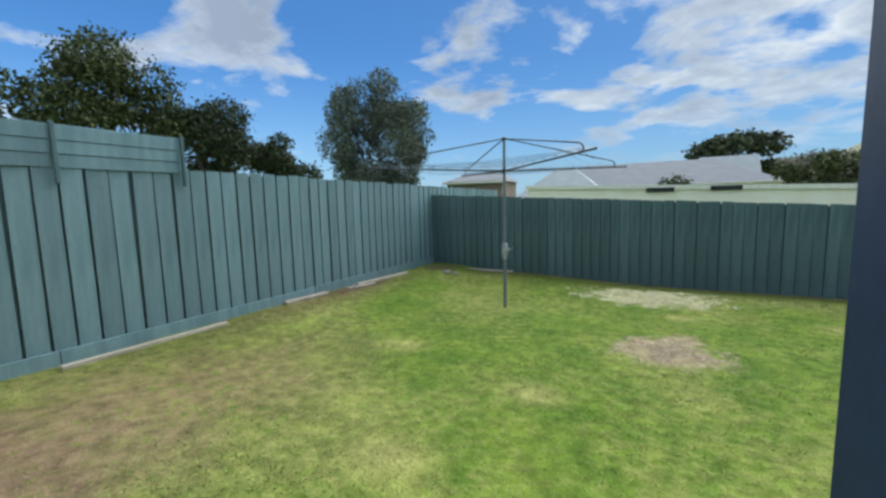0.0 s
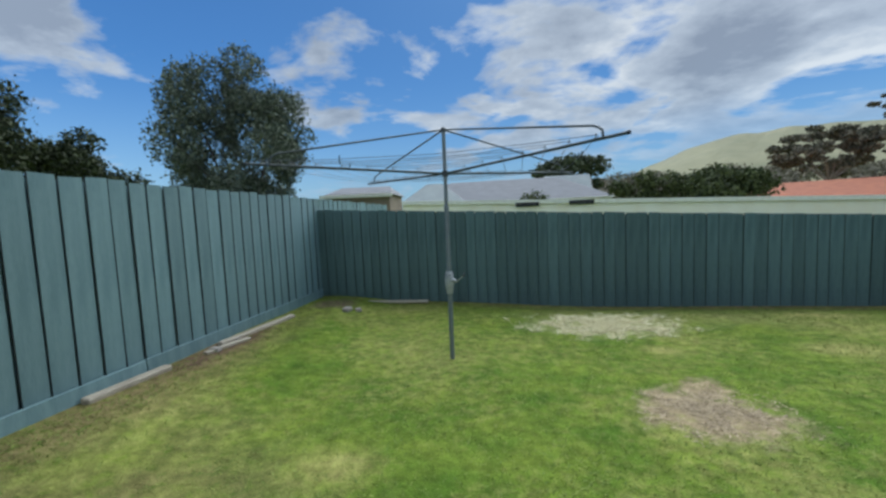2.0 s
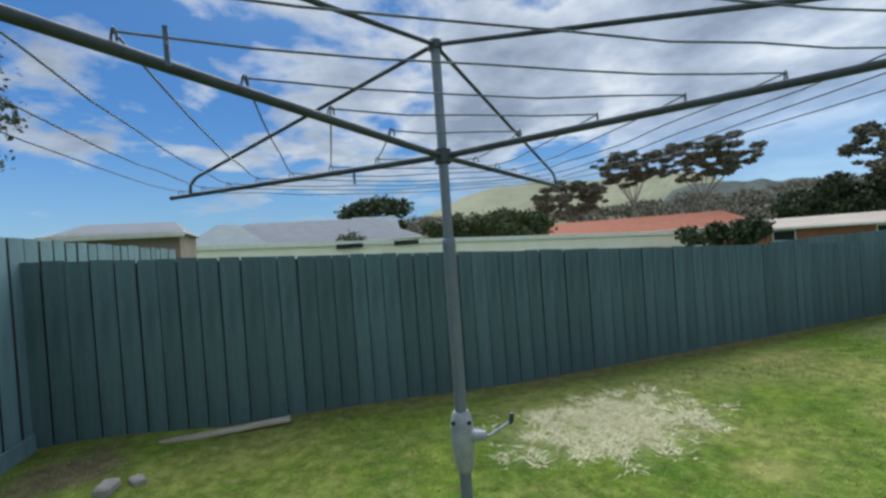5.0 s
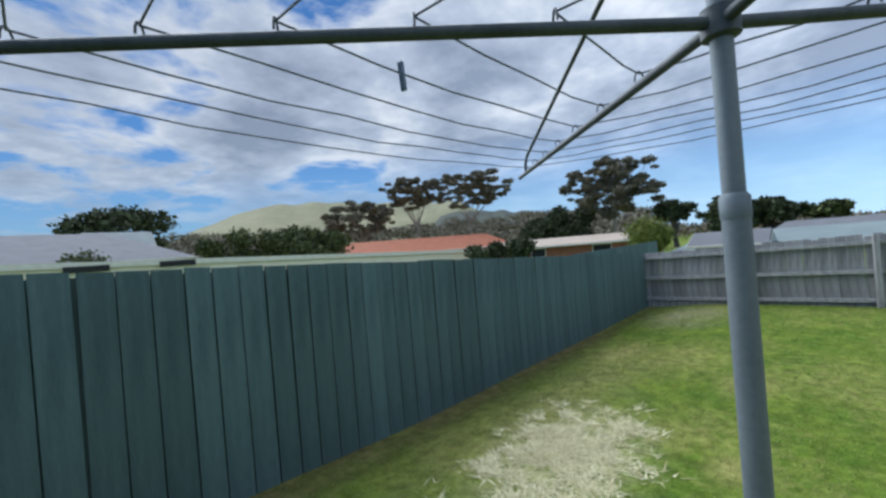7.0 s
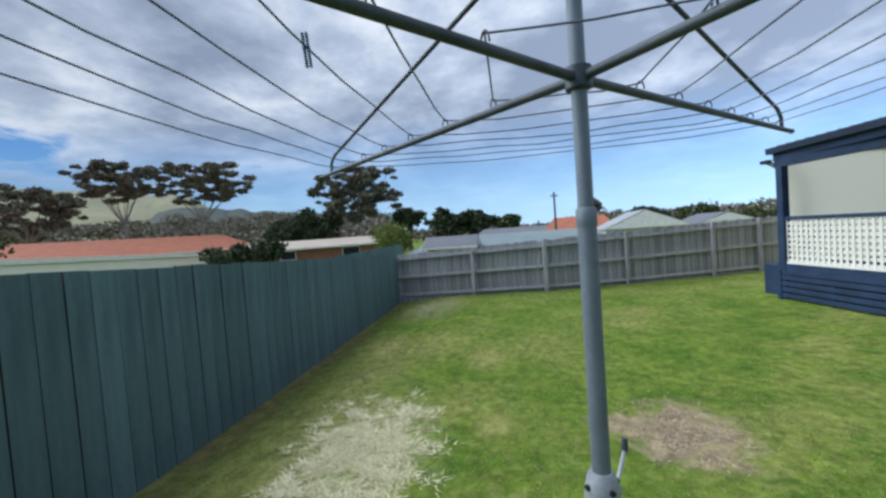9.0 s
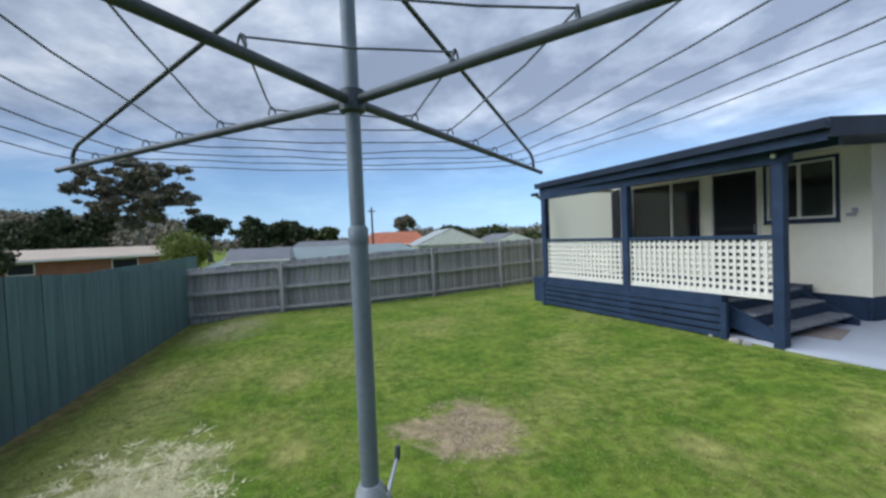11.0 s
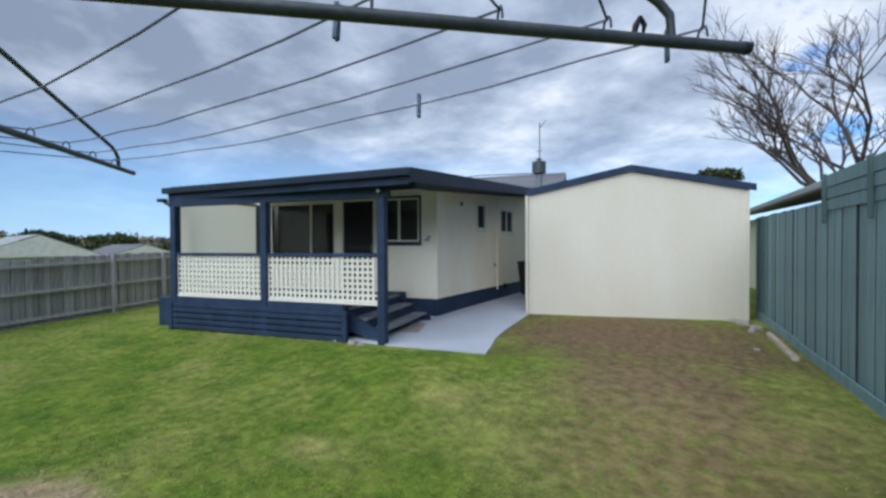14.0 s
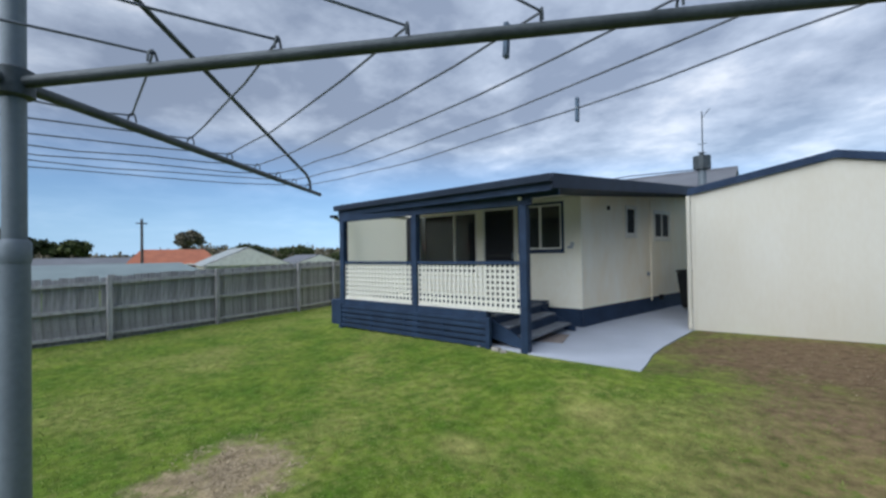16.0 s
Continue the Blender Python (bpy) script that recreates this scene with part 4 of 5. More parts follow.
# ---- trees, bushes and hills ----
def crown_mesh(name, clumps, count, size, mat, parent, seed, label=""):
    """Leaves strewn through clumps (x, y, z, rx, ry, rz), denser towards their skins, each leaf a folded blade."""
    rng = np.random.default_rng(seed)
    vol = np.array([c[3] * c[4] * c[5] for c in clumps]) ** 0.75
    pick = rng.choice(len(clumps), count, p=vol / vol.sum())
    c = np.array(clumps)[pick]
    d = rng.normal(size=(count, 3))
    d /= np.linalg.norm(d, axis=1)[:, None]
    rad = rng.uniform(0.35, 1.0, count) ** 0.5 * (1 + 0.16 * rng.normal(size=count))
    mid = c[:, :3] + d * c[:, 3:6] * rad[:, None]
    a = rng.normal(size=(count, 3))
    a /= np.linalg.norm(a, axis=1)[:, None]
    b = np.cross(a, rng.normal(size=(count, 3)))
    b /= np.linalg.norm(b, axis=1)[:, None]
    s = size * rng.uniform(0.6, 1.5, count)[:, None]
    p0, p1, p2, p3 = mid - a * s, mid + b * s * 0.55, mid + a * s, mid - b * s * 0.55
    v = np.stack([p0, p1, p2, p3], 1).reshape(-1, 3)
    f = np.arange(count * 4).reshape(-1, 4)
    me = bpy.data.meshes.new(name)
    me.vertices.add(len(v))
    me.vertices.foreach_set("co", v.astype(np.float32).ravel())
    me.loops.add(count * 4)
    me.loops.foreach_set("vertex_index", f.astype(np.int32).ravel())
    me.polygons.add(count)
    me.polygons.foreach_set("loop_start", np.arange(0, count * 4, 4, dtype=np.int32))
    me.update(calc_edges=True)
    me.materials.append(mat)
    ob = new(name, me)
    ob.parent = parent
    if label:
        ob["label"] = label
    return ob


def limbs(bm, foot, clumps, r, rng, bushy=0.35):
    """A trunk that forks to the clumps."""
    foot = Vector(foot)
    mid = Vector([sum(c[i] for c in clumps) / len(clumps) for i in range(3)])
    fork = foot.lerp(mid, bushy) + Vector((rng.uniform(-0.1, 0.1), rng.uniform(-0.1, 0.1), 0)) * r * 4
    fork.z = foot.z + (mid.z - foot.z) * bushy
    tube(bm, [foot, foot.lerp(fork, 0.5) + Vector((r * 0.4, 0, 0)), fork], [r, r * 0.8, r * 0.68], 8)
    for c in clumps[::max(1, len(clumps) // 9)]:
        end = Vector(c[:3])
        m = fork.lerp(end, 0.5) + Vector((rng.uniform(-1, 1), rng.uniform(-1, 1), rng.uniform(0, 1))) * 0.12 * (end - fork).length
        tube(bm, [fork, m, end], [r * 0.42, r * 0.24, r * 0.08], 6)


def tree(name, foot, clumps, count, size, mat, label, category="tree", r=0.15, seed=1, wood=bark, bushy=0.35, group=""):
    """A trunk with limbs and a crown of leaf clumps; clumps are given from the foot."""
    rng = random.Random(seed)
    t = base(name, Matrix.Translation(foot), label, category, group)
    bm = bmesh.new()
    limbs(bm, (0, 0, -0.1), clumps, r, rng, bushy)
    part("trunk", bm, wood, t)
    crown_mesh("crown", clumps, count, size, mat, t, seed)
    return t


def puffs_in(n, cx, cy, cz, rx, ry, rz, lo, hi, seed, flat=0.75):
    """n uneven clumps filling an ellipsoid."""
    rng = random.Random(seed)
    out = []
    for _ in range(n):
        while True:
            p = [rng.uniform(-1, 1) for _ in range(3)]
            if sum(v * v for v in p) < 1:
                break
        s = rng.uniform(lo, hi)
        out.append((cx + p[0] * rx, cy + p[1] * ry, cz + p[2] * rz, s, s, s * flat))
    return out


# behind the west fence
tree("tree", (-12.3, 4.0, 0), puffs_in(16, 0, 0, 4.3, 0.9, 1.6, 1.2, 0.45, 0.85, 3) + puffs_in(5, 0.3, -1.2, 3.6, 0.4, 0.8, 0.6, 0.35, 0.55, 4) + puffs_in(6, 0.4, 1.3, 3.3, 0.4, 0.7, 0.6, 0.4, 0.7, 5),
     15000, 0.052, leaf_mid, "tall spreading olive-green tree with gaps behind the fence", r=0.2, seed=11, bushy=0.5)
tree("tree", (-11.8, 6.7, 0), puffs_in(14, 0, 0, 3.35, 0.7, 0.85, 1.2, 0.4, 0.75, 6), 15000, 0.048, leaf_dark, "dense dark green tree behind the fence", r=0.14, seed=12)
tree("tree", (-11.6, 9.1, 0), puffs_in(11, 0, 0, 2.8, 0.6, 0.95, 0.8, 0.4, 0.65, 7), 12000, 0.048, leaf_dark, "small dark rounded tree behind the fence", r=0.12, seed=13)
tree("tree", (-6.35, 7.6, 0), puffs_in(52, 0, 0, 3.15, 1.35, 1.25, 1.35, 0.18, 0.46, 8, 0.95) + puffs_in(16, 0.1, 0.1, 2.1, 1.35, 1.2, 0.5, 0.16, 0.36, 9, 0.95) + puffs_in(20, 0, 0, 3.7, 1.4, 1.3, 0.75, 0.08, 0.22, 10, 1.6),
     52000, 0.027, leaf_grey, "shaggy grey-green tree leaning over the fence corner", r=0.09, seed=14, bushy=0.4)
# bare tree behind the shed
bare = base("tree", pose(-7.2, -8.6, 0), "leafless grey-brown tree with many fine twigs", "tree")
bm = bmesh.new()
rng = random.Random(5)


def branch(p, d, length, r, depth):
    q = p + d * length * 0.5 + Vector((rng.uniform(-1, 1), rng.uniform(-1, 1), rng.uniform(-0.3, 1))) * length * 0.07
    e = p + d * length
    tube(bm, [p, q, e], [r, r * 0.8, r * 0.6], 6 if r > 0.02 else 4, False)
    if depth == 0:
        return
    for _ in range(3 if depth > 1 else 4):
        nd = (d + Vector((rng.uniform(-1, 1), rng.uniform(-1, 1), rng.uniform(-0.25, 0.7))) * 0.75).normalized()
        branch(q.lerp(e, rng.uniform(0.2, 1.0)), nd, length * rng.uniform(0.6, 0.82), max(r * 0.6, 0.005), depth - 1)


branch(Vector((0, 0, -0.1)), Vector((0.05, 0.02, 1)), 2.0, 0.15, 0)
part("trunk", bm, bark, bare)
for k in range(7):
    bm = bmesh.new()
    a = k * 0.9 + 0.3
    branch(Vector((0.08, 0.03, 1.7)), Vector((math.cos(a) * 0.75, math.sin(a) * 0.75, 0.85)).normalized(), rng.uniform(1.55, 2.15), 0.07, 5)
    part("limb", bm, bark, bare)
tree("bush", (-4.4, -9.6, 0), puffs_in(8, 0, 0, 3.25, 0.45, 0.4, 0.28, 0.22, 0.36, 21), 2600, 0.06, leaf_mid, "olive bush top showing over the shed roof", "bush", r=0.06, seed=21, bushy=0.6)

# beyond the back fence
far_list = (
    ("tree", (7.0, 62.0, 0), puffs_in(16, 0, 0, 6.2, 5.0, 2.5, 2.0, 1.2, 2.2, 31, 0.6), 3200, 0.32, leaf_dark, "wide dark tree behind the grey roofs", 0.45, bark),
    ("tree", (17, 42, 0), puffs_in(12, 0, 0, 3.4, 2.6, 1.5, 1.1, 0.8, 1.4, 32, 0.7), 2400, 0.22, leaf_mid, "olive tree behind the fence line", 0.3, bark),
    ("bush", (8.7, 34.0, 0), puffs_in(18, 0, 0, 2.4, 2.5, 1.5, 1.2, 0.5, 1.05, 33, 0.8), 4200, 0.14, leaf_mid, "row of olive garden bushes", 0.12, bark),
    ("bush", (13.6, 33.5, 0), puffs_in(18, 0, 0, 2.4, 3.2, 1.5, 1.15, 0.6, 1.15, 34, 0.8), 4200, 0.14, leaf_mid, "rounded olive garden bush", 0.12, bark),
    ("bush", (0.3, 32.0, 0), puffs_in(9, 0, 0, 2.0, 1.3, 0.8, 0.7, 0.4, 0.8, 35, 0.8), 1500, 0.10, leaf_mid, "small olive bush before the grey roof", 0.08, bark),
    ("hedge", (15.6, 17.0, 0), puffs_in(16, 0, 0, 1.2, 1.6, 1.8, 0.4, 0.4, 0.6, 36, 0.8), 3200, 0.11, leaf_dark, "dark clipped garden hedge", 0.1, bark),
    ("tree", (32, 52, 0), puffs_in(80, 0, 0, 6.6, 5.6, 4.6, 2.7, 0.35, 0.95, 37, 0.5), 16000, 0.15, leaf_gum, "bronze-green gum tree on the rise", 0.22, bark_pale),
    ("tree", (38.5, 47, 0), puffs_in(84, 0, 0, 10.0, 5.6, 4.8, 2.3, 0.35, 0.85, 38, 0.42), 15000, 0.15, leaf_gum, "tall open gum tree with flat crown", 0.2, bark_pale),
    ("tree", (44, 42, 0), puffs_in(100, 0, 0, 10.0, 6.0, 6.8, 2.6, 0.35, 0.9, 39, 0.42), 18000, 0.15, leaf_gum, "tall open gum tree with flat crown", 0.2, bark_pale),
    ("tree", (37.4, 18.8, 0), puffs_in(130, 0, 0, 6.3, 3.0, 5.0, 2.8, 0.3, 0.85, 40, 0.45), 27000, 0.12, leaf_gum, "large umbrella-shaped tree with bare lower limbs", 0.2, bark_pale),
    ("tree", (36.5, 24.2, 0), puffs_in(30, 0, 0, 3.0, 2.2, 3.6, 1.6, 0.6, 1.2, 41, 0.7), 10000, 0.16, leaf_dark, "dark lower tree beside the umbrella tree", 0.2, bark),
    ("tree", (40.5, 14.5, 0), puffs_in(10, 0, 0, 3.2, 1.0, 1.6, 0.9, 0.7, 1.1, 42, 0.7), 2200, 0.20, leaf_dark, "dark rounded garden tree", 0.3, bark),
    ("tree", (66, 14.0, -1), puffs_in(26, 0, 0, 4.3, 1.6, 3.4, 2.3, 0.6, 1.4, 43, 0.6), 4200, 0.30, leaf_dark, "distant dark tree on the skyline", 0.3, bark),
    ("tree", (67, 9.0, -1), puffs_in(24, 0, 0, 4.0, 1.6, 3.0, 2.1, 0.6, 1.4, 44, 0.6), 4000, 0.30, leaf_dark, "distant dark tree on the skyline", 0.3, bark),
    ("tree", (67, 4.0, -1.5), puffs_in(14, 0, 0, 3.6, 1.2, 2.2, 1.6, 0.6, 1.2, 45, 0.6), 2200, 0.30, leaf_mid, "distant olive tree on the skyline", 0.3, bark),
    ("tree", (56, -7.0, -1), puffs_in(9, 0, 0, 4.9, 1.0, 1.2, 1.0, 0.6, 1.1, 46, 0.5), 1400, 0.24, leaf_gum, "distant flat-topped pine above the roofs", 0.28, bark),
    ("tree", (62, -16.5, -2), puffs_in(9, 0, 0, 4.4, 1.2, 2.6, 1.1, 0.8, 1.3, 47, 0.6), 1400, 0.28, leaf_dark, "distant dark tree on the skyline", 0.3, bark),
    ("tree", (61, -23, -2), puffs_in(9, 0, 0, 3.7, 1.2, 3.0, 1.0, 0.8, 1.3, 48, 0.6), 1400, 0.28, leaf_mid, "distant olive tree on the skyline", 0.3, bark),
    ("tree", (58, -30, -2), puffs_in(9, 0, 0, 3.0, 1.2, 3.6, 0.9, 0.8, 1.2, 49, 0.6), 1400, 0.28, leaf_mid, "distant olive tree on the skyline", 0.3, bark),
    ("bush", (18.4, 10.3, 0), puffs_in(9, 0, 0, 1.25, 0.4, 0.6, 0.5, 0.6, 0.8, 50, 1.0), 9000, 0.05, leaf_bright, "bright clipped dome-shaped shrub", 0.08, bark),
)
for i, (nm, foot, clumps, count, size, mt, lab, r, wood) in enumerate(far_list):
    tree(nm, foot, clumps, count, size, mt, lab, "bush" if nm != "tree" else "tree", r, 60 + i, wood, 0.5 if wood is bark_pale else 0.3)

leaf_scrub = leafy("dull_scrub_leaves", (0.085, 0.076, 0.050), (0.27, 0.235, 0.165))
scrub_pts = []
rs = random.Random(77)
for k in range(170):
    a = radians(rs.uniform(8, 72))
    d = rs.uniform(85, 150)
    scrub_pts.append((d * math.sin(a), d * math.cos(a), 1.6 + rs.uniform(-1.0, 1.2) + (d - 85) * 0.13, rs.uniform(3, 7), rs.uniform(3, 6), rs.uniform(1.2, 2.4)))
for k in range(60):
    a = radians(rs.uniform(62, 140))
    d = rs.uniform(75, 130)
    scrub_pts.append((d * math.sin(a), d * math.cos(a), 1.1 + rs.uniform(-0.7, 1.2), rs.uniform(3, 7), rs.uniform(3, 6), rs.uniform(1.0, 2.0)))
far_scrub = crown_mesh("far_woodland", scrub_pts, 90000, 0.38, leaf_scrub, None, 78)
tagged(far_scrub, "distant brown-green scrub and trees below the hills", "woodland", "", "stuff")

# hills
hill_mat = material("dry_grass_hill", (0.31, 0.29, 0.17), 0.95, other=(0.20, 0.20, 0.115), scale=0.02, fine=0.12, amount=1.0, bump=0.0)
hill_dark = material("wooded_hill", (0.085, 0.100, 0.075), 0.95, other=(0.045, 0.055, 0.045), scale=0.02, fine=0.15, amount=1.0, bump=0.0)


def hill(name, a0, a1, dist, height, mat, label, seed):
    """A ridge between two bearings (degrees east of north), with folds down its face."""
    vs, fs, na, nr = [], [], 90, 14
    for i in range(na + 1):
        f = i / na
        a = radians(a0 + (a1 - a0) * f)
        h = height(f)
        for j in range(nr + 1):
            g = j / nr
            d = dist * (0.62 + 0.38 * g)
            z = -3 + (h + 3) * g ** 0.8 + 2.0 * noise.noise(Vector((f * 22 + seed, g * 2.5, seed))) * g + 0.6 * noise.noise(Vector((f * 90, g * 7, seed)))
            vs.append((d * math.sin(a), d * math.cos(a), z))
    for i in range(na):
        for j in range(nr):
            k = i * (nr + 1) + j
            fs.append((k, k + nr + 1, k + nr + 2, k + 1))
    return mesh_object(name, vs, fs, mat, label, "hill", "structure")


hill("backdrop", 5, 56, 400, lambda f: 54 * smooth01((f + 0.08) / 0.50) * (1 - 0.12 * smooth01((f - 0.45) / 0.5)) * (1 - 0.5 * smooth01((f - 0.85) / 0.15)), hill_mat, "dry yellow-green grass hills", 3)
hill("backdrop", 38, 74, 330, lambda f: 34 * smooth01(f / 0.3) * (1 - 0.75 * f * f), hill_dark, "dark wooded ridge behind the trees", 9)


# ---- neighbouring buildings ----
def gabled(name, m, w, d, h, rise, wall_mat, roof_mat, label, windows=(), hip=0.0, over=0.3):
    """A house with a ridge along local x; the front is at local y = 0."""
    b = base(name, m, label, "house")
    part("wall", prism(bmesh.new(), [(0, 0), (w, 0), (w, d), (0, d)], -0.2, h), wall_mat, b)
    bm = bmesh.new()
    o = over
    c = [bm.verts.new(v) for v in ((-o, -o, h - 0.05), (w + o, -o, h - 0.05), (w + o, d + o, h - 0.05), (-o, d + o, h - 0.05))]
    r0, r1 = bm.verts.new((-o + hip, d / 2, h + rise)), bm.verts.new((w + o - hip, d / 2, h + rise))
    sides = [(c[0], c[1], r1, r0), (c[2], c[3], r0, r1), (c[3], c[2], c[1], c[0])]
    if hip:
        sides += [(c[1], c[2], r1), (c[3], c[0], r0)]
    for f in sides:
        bm.faces.new(f)
    bmesh.ops.recalc_face_normals(bm, faces=bm.faces[:])
    part("roof", bm, roof_mat, b)
    if not hip:
        for x in (-0.02, w + 0.02):
            g = bmesh.new()
            tri = [g.verts.new((x + e, y, z)) for e in (-0.03 if x < 0 else 0.03, 0) for y, z in ((-o + 0.1, h - 0.05), (d + o - 0.1, h - 0.05), (d / 2, h + rise - 0.06))]
            g.faces.new(tri[:3])
            g.faces.new(tri[3:])
            for i in range(3):
                g.faces.new((tri[i], tri[(i + 1) % 3], tri[3 + (i + 1) % 3], tri[3 + i]))
            bmesh.ops.recalc_face_normals(g, faces=g.faces[:])
            g.transform(Matrix.Translation((-o if x < 0 else o, 0, 0)))
            part("gable_wall", g, wall_mat, b)
    part("gutter", boxed(-o, w + o, -o - 0.09, -o, h - 0.12, h - 0.02, 0.01), white_paint, b)
    for x0, x1, z0, z1 in windows:
        win = part("window", boxed(x0, x1, -0.02, 0.0, z0, z1), black, b, "small dark window")
        part("window_frame", ring(bmesh.new(), x0 - 0.05, x1 + 0.05, z0 - 0.05, z1 + 0.05, 0.05, -0.035, -0.001), white_paint, win)
    return b


# straight behind the back fence
gabled("house", pose(-13.0, 41.0, -0.1, 0, 0, -2), 20.5, 14, 2.65, 2.5, cream, roof_grey, "neighbouring house with grey hipped sheet roof", ((6.4, 7.4, 1.5, 2.2),), 4.6)
gabled("house", pose(2.8, 51.0, -0.1, 0, 0, 0), 4.7, 6, 2.9, 2.9, cream, roof_pale, "neighbouring roof end in pale grey", (), 0.0)
gabled("shed", pose(-11.8, 33.9, -0.3, 0, 0, 4), 7.3, 6.0, 1.95, 2.6, roof_pale, roof_pale, "pale grey-green outbuilding before the grey-roofed house", (), 3.3, 0.3)
gabled("shed", pose(-6.6, 11.6, -0.1, 0, 0, 6), 1.9, 2.0, 2.25, 0.25, brown_wall, roof_grey, "brown weatherboard outbuilding behind the fence corner", (), 0.3, 0.1)
low = base("carport", pose(-8.1, 24.8, 0), "long low cream-roofed outbuilding behind the back fence", "outbuilding")
slope = lambda x, y: 2.37 - 0.033 * x + 0.03 * (y - 1.0)
part("roof", prism(bmesh.new(), [(0, 0), (32.3, 0), (32.3, 3.2), (0, 3.2)], lambda x, y: slope(x, y) - 0.07, slope), roof_cream, low)
part("wall", prism(bmesh.new(), [(0.1, 0.15), (32.2, 0.15), (32.2, 3.0), (0.1, 3.0)], -0.2, lambda x, y: slope(x, y) - 0.08), cream, low)
part("fascia", prism(bmesh.new(), [(0, -0.03), (32.3, -0.03), (32.3, 0.0), (0, 0.0)], lambda x, y: slope(x, 0) - 0.20, lambda x, y: slope(x, 0) + 0.02), white_paint, low)
# flat black boards painted in for the dark gaps below the eave
for x in (6.9, 9.9):
    part("gap_board", boxed(x, x + 1.35, -0.06, -0.035, 1.72, 1.96), black, low, "flat black board standing in for a dark gap under the eave")
gabled("house", pose(16.2, 44.3, -0.2, 0, 0, -35), 25.0, 12, 1.7, 1.65, brick, roof_red, "neighbouring house with terracotta tiled roof", (), 1.5)
gabled("house", pose(18.5, 19.5, -0.3, 0, 0, -60), 9.5, 7, 1.55, 0.45, brick, roof_tan, "orange brick house with pale tan low roof", ((2.2, 3.0, 0.9, 1.35), (5.8, 6.8, 0.9, 1.35)), 0.4)
# teal sheet fence of the neighbour, just outside the north-east corner
nb = base("fence", pose(5.4, 8.2, 0, 0, 0, 0), "plain green steel sheet fence of the neighbour", "fence")
for i in range(12):
    part("fence_sheet", prism(bmesh.new(), [(i * 0.5, 0), (i * 0.5 + 0.49, 0), (i * 0.5 + 0.49, 0.02), (i * 0.5, 0.02)], -0.2, 1.17 + 0.005 * i), teal_dim, nb)
# past the grey fence
gabled("house", pose(22.5, 10.5, -0.8, 0, 0, -92), 12.5, 8, 1.15, 0.85, cream, roof_green, "neighbouring house with grey-green sheet roof", (), 1.5)
gabled("shed", pose(20.5, 9.0, -0.8, 0, 0, -90), 2.6, 3.0, 1.5, 0.6, roof_pale, roof_grey, "small grey gabled outbuilding", (), 0.0)
gabled("house", pose(27.0, -7.8, -1.0, 0, 0, -8), 9, 5.2, 1.95, 1.2, white_paint, roof_pale, "white gabled house past the grey fence", (), 0.0)
gabled("house", pose(36.5, 0.6, -1.2, 0, 0, -98), 6, 6, 2.2, 1.2, brick, roof_red, "distant house with red tiled roof", (), 1.0)
gabled("house", pose(50, 8.0, -1.2, 0, 0, -92), 12, 8, 1.9, 0.9, brown_wall, roof_grey, "distant brown house with low roof", (), 1.0)
gabled("house", pose(34, -17.5, -1.6, 0, 0, -10), 9, 7, 1.9, 1.3, white_paint, roof_grey, "distant white house with pale roof", (), 0.0)
pp = base("power_pole", pose(31.8, 0.3, -1.0), "bare timber power pole with crossarm", "power pole")
part("pole", tubed([(0, 0, 0), (0, 0, 5.2)], [0.10, 0.075], 10), bark, pp)
part("crossarm", boxed(-0.04, 0.04, -0.32, 0.32, 4.85, 4.93), bark, pp)
# west neighbour's eave beside the shed
nw = base("house", pose(-11.8, -12.0, -0.16), "neighbouring house eave beyond the fence", "house")
part("wall", boxed(0, 6.3, 0, 10.0, -0.1, 2.35), cream, nw)
bm = prism(bmesh.new(), [(-0.3, -0.3), (6.75, -0.3), (6.75, 10.4), (-0.3, 10.4)], lambda x, y: 3.9 - 0.22 * x, lambda x, y: 3.96 - 0.22 * x)
part("roof", bm, brown_wall, nw, "faded brown sheet roof")
part("gutter", boxed(6.75, 6.85, -0.3, 10.4, 2.40, 2.50, 0.01), roof_pale, nw)

# ---- small things on the lawn ----
def debris(name, x, y, turn, size, mat, label, category):
    bm = bmesh.new()
    block(bm, -size[0] / 2, size[0] / 2, -size[1] / 2, size[1] / 2, -0.01, size[2], min(size) * 0.25)
    for v in bm.verts:
        v.co += Vector((noise.noise(v.co * 9), noise.noise(v.co * 9 + Vector((5, 0, 0))), 0)) * min(size) * 0.25
    ob = tagged(link_mesh(name, bm, mat), label, category)
    ob.matrix_world = pose(x, y, ground_z(x, y) - 0.004, 0, 0, turn)
    return ob


debris("timber_offcut", -4.42, 1.30, 88, (1.5, 0.06, 0.035), pale_timber, "pale timber offcut lying along the fence base", "timber")
debris("timber_offcut", -4.40, 5.05, 84, (1.3, 0.08, 0.04), pale_timber, "grey timber offcut lying along the fence base", "timber")
debris("timber_offcut", -3.45, 6.98, 2, (1.6, 0.07, 0.03), pale_timber, "pale timber offcut lying below the back fence", "timber")
debris("timber_offcut", -4.50, 3.35, 86, (0.75, 0.09, 0.05), pale_timber, "pale broken timber offcut lying along the fence base", "timber")
debris("timber_offcut", -4.36, 4.40, 76, (0.55, 0.07, 0.03), pale_timber, "short pale timber offcut on bare soil by the fence", "timber")
debris("timber_offcut", -4.43, -2.55, 89, (1.5, 0.07, 0.06), pale_timber, "pale timber edging along the fence beside the shed", "timber")
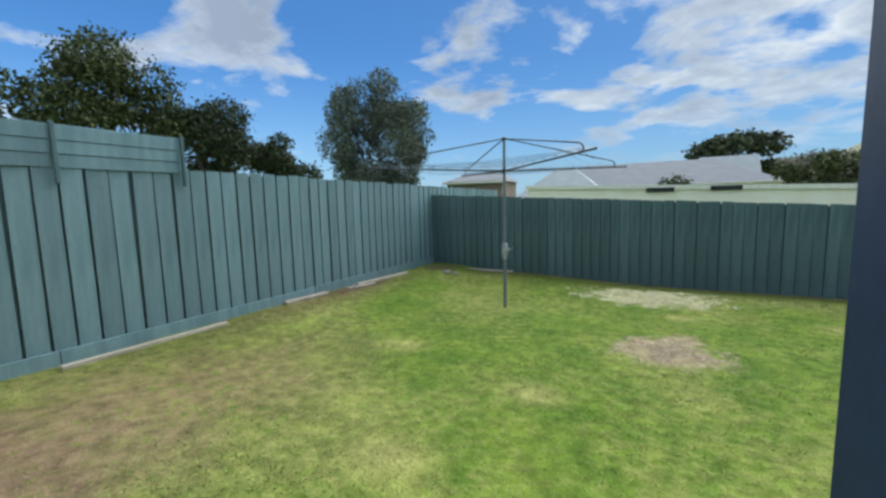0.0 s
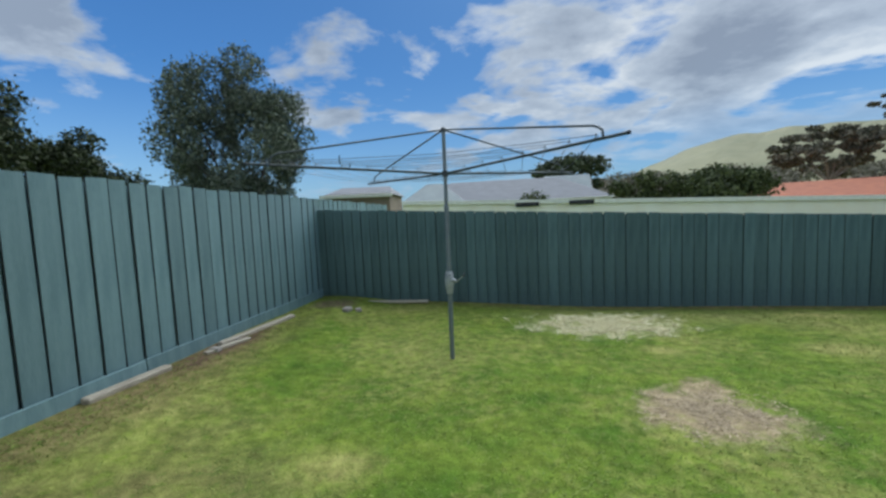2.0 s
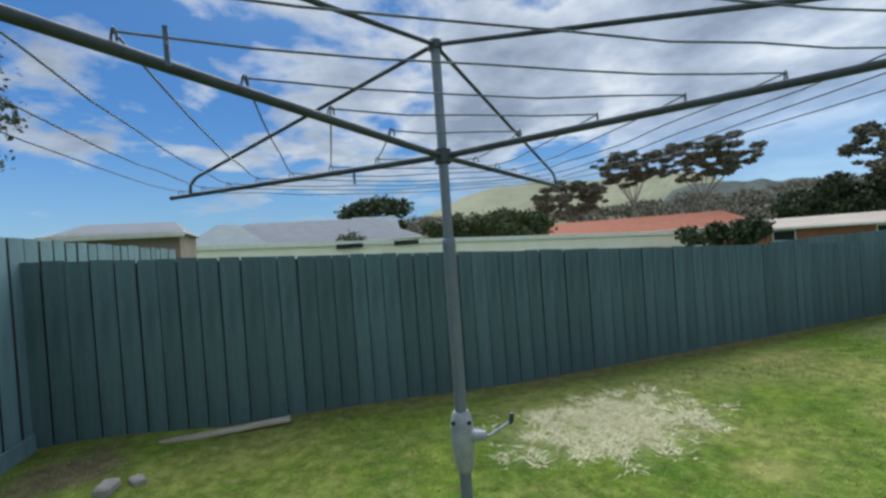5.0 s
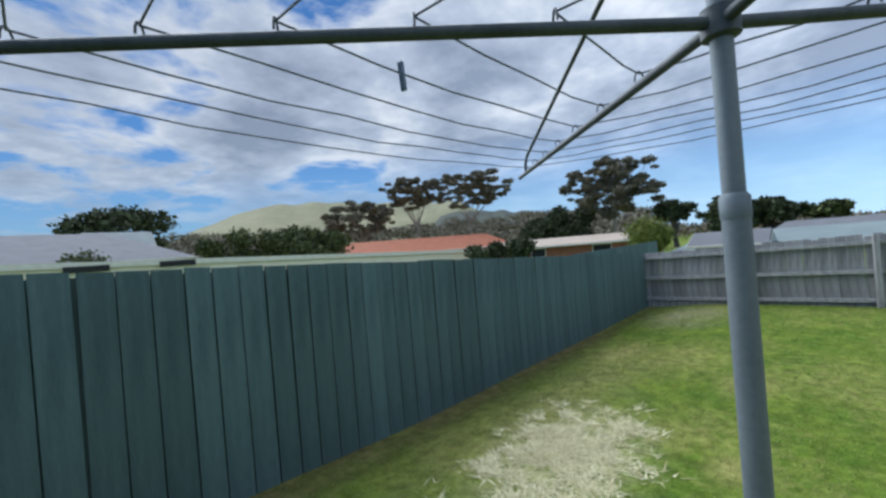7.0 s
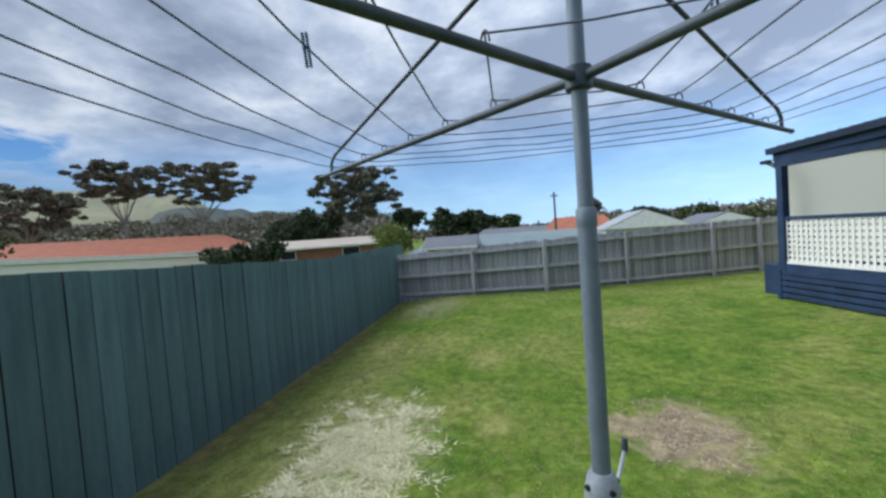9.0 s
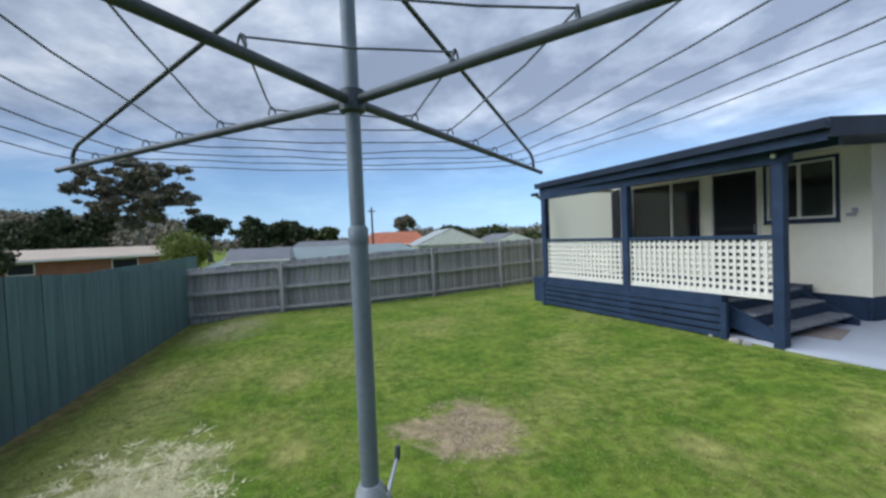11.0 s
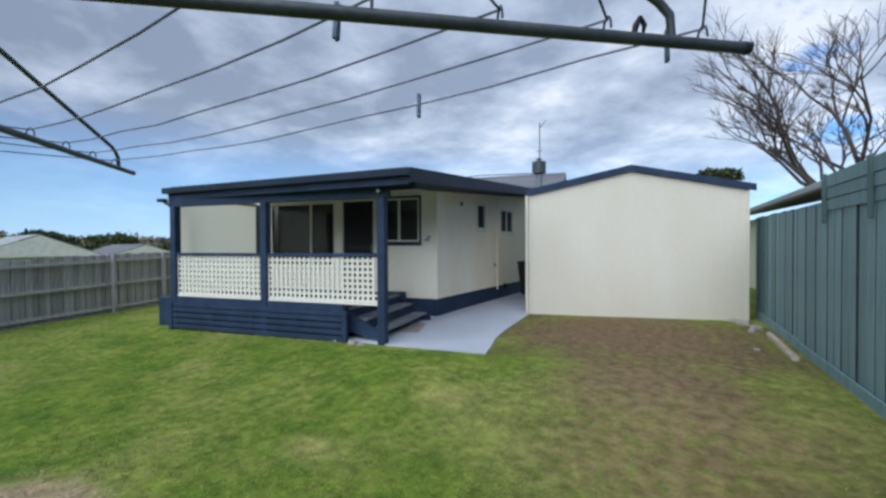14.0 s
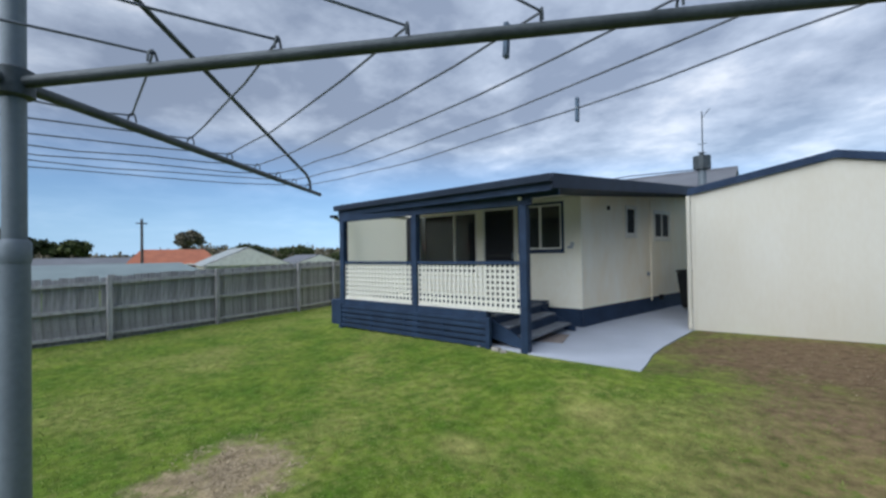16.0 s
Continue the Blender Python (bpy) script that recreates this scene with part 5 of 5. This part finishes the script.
for i, (x, y, s) in enumerate(((-4.40, 4.25, 0.11), (-4.42, 4.60, 0.08), (-3.75, 6.25, 0.15), (-3.6, 6.32, 0.11), (-4.25, -4.1, 0.20), (-4.36, -3.75, 0.16), (-4.28, -3.5, 0.12), (-4.12, -2.2, 0.07), (-4.15, -4.35, 0.14), (0.75, -0.12, 0.12), (0.60, -0.10, 0.09), (1.05, -0.12, 0.08))):
    debris("stone", x, y, 40 * i, (s, s * 0.7, s * 0.4), stone_mat, "small pale stone at the edge of the lawn", "stone")


def strewn(name, count, place, length, mat, label, category, seed, upright=0.8, wide=0.006):
    """Blades or shreds as single triangles."""
    rng = np.random.default_rng(seed)
    xy = place(rng, count)
    n = len(xy)
    z = np.array([ground_z(a, b) for a, b in xy])
    foot = np.column_stack([xy, z - 0.004])
    a = rng.uniform(0, 2 * np.pi, n)
    lean = rng.normal(size=(n, 2)) * (1.1 - upright)
    ln = length * rng.uniform(0.5, 1.4, n)
    side = np.column_stack([np.cos(a), np.sin(a), np.zeros(n)]) * wide * rng.uniform(0.6, 1.4, n)[:, None]
    tipv = np.column_stack([lean * ln[:, None], ln * upright])
    v = np.stack([foot - side, foot + side, foot + tipv], 1).reshape(-1, 3)
    me = bpy.data.meshes.new(name)
    me.vertices.add(len(v))
    me.vertices.foreach_set("co", v.astype(np.float32).ravel())
    me.loops.add(n * 3)
    me.loops.foreach_set("vertex_index", np.arange(n * 3, dtype=np.int32))
    me.polygons.add(n)
    me.polygons.foreach_set("loop_start", np.arange(0, n * 3, 3, dtype=np.int32))
    me.update(calc_edges=True)
    me.materials.append(mat)
    return tagged(new(name, me), label, category, "", "stuff")


def on_lawn(rng, count):
    xy = np.column_stack([rng.uniform(-4.5, 7.0, count), rng.uniform(-4.0, 7.1, count)])
    x, y = xy[:, 0], xy[:, 1]
    keep = ~((y < -0.30 + 0.156 * (x - 0.34)) & (x > -1.15))
    keep &= ((x - 0.15) / 0.5) ** 2 + ((y - 3.5) / 0.42) ** 2 > rng.uniform(0.5, 1.3, count)
    keep &= ((x + 0.15) / 1.0) ** 2 + ((y - 5.75) / 0.6) ** 2 > rng.uniform(0.1, 1.2, count)
    keep &= ((x + 2.8) / 2.3) ** 2 + ((y + 2.5) / 2.3) ** 2 > rng.uniform(0.5, 1.4, count)
    keep &= ((x + 3.45) / 1.2) ** 2 + ((y - 0.8) / 2.0) ** 2 > rng.uniform(0.0, 1.2, count)
    keep &= y > -3.6 + 0.26 * (x + 0.7)
    clump = np.array([noise.noise(Vector((a * 1.3, b * 1.3, 4.0))) for a, b in xy])
    keep &= clump > rng.uniform(-0.9, 0.35, count)
    return xy[keep]


def ragged(cx, cy, rx, ry):
    """Tufts and gaps inside an uneven outline."""
    def place(rng, count):
        xy = np.column_stack([cx + rng.normal(size=count) * rx * 0.48, cy + rng.normal(size=count) * ry * 0.48])
        lump = np.array([noise.noise(Vector((a * 5.5, b * 5.5, 2.0))) + 0.6 * noise.noise(Vector((a * 13, b * 13, 7.0))) for a, b in xy])
        far = np.hypot((xy[:, 0] - cx) / rx, (xy[:, 1] - cy) / ry)
        return xy[lump > far * 0.75 - 0.38 + rng.uniform(-0.12, 0.12, count)]
    return place


strewn("grass", 300000, on_lawn, 0.036, blades, "short uneven green lawn grass", "grass", 5, 0.45, 0.004)
strewn("dry_grass", 26000, ragged(-0.15, 5.75, 1.05, 0.62), 0.065, straw, "pale dry grass clippings in a patch", "clippings", 6, 0.25, 0.007)
strewn("bark_litter", 8000, ragged(0.15, 3.5, 0.56, 0.44), 0.045, litter, "brown bark and twigs on a bare patch", "litter", 7, 0.2, 0.010)
strewn("bark_litter", 5000, lambda rng, c: np.column_stack([np.clip(-3.0 + rng.normal(size=c) * 1.0, -4.5, -0.7), -2.1 + rng.normal(size=c) * 0.8]), 0.03, litter, "brown dead grass and litter before the shed", "litter", 8, 0.25, 0.008)

# ---- the whole place at true size ----
bpy.context.view_layer.update()
for ob in list(scene.objects):
    if ob.parent is None and ob.type in {"MESH", "EMPTY"}:
        ob.matrix_world = Matrix.Scale(TRUE, 4) @ ob.matrix_world
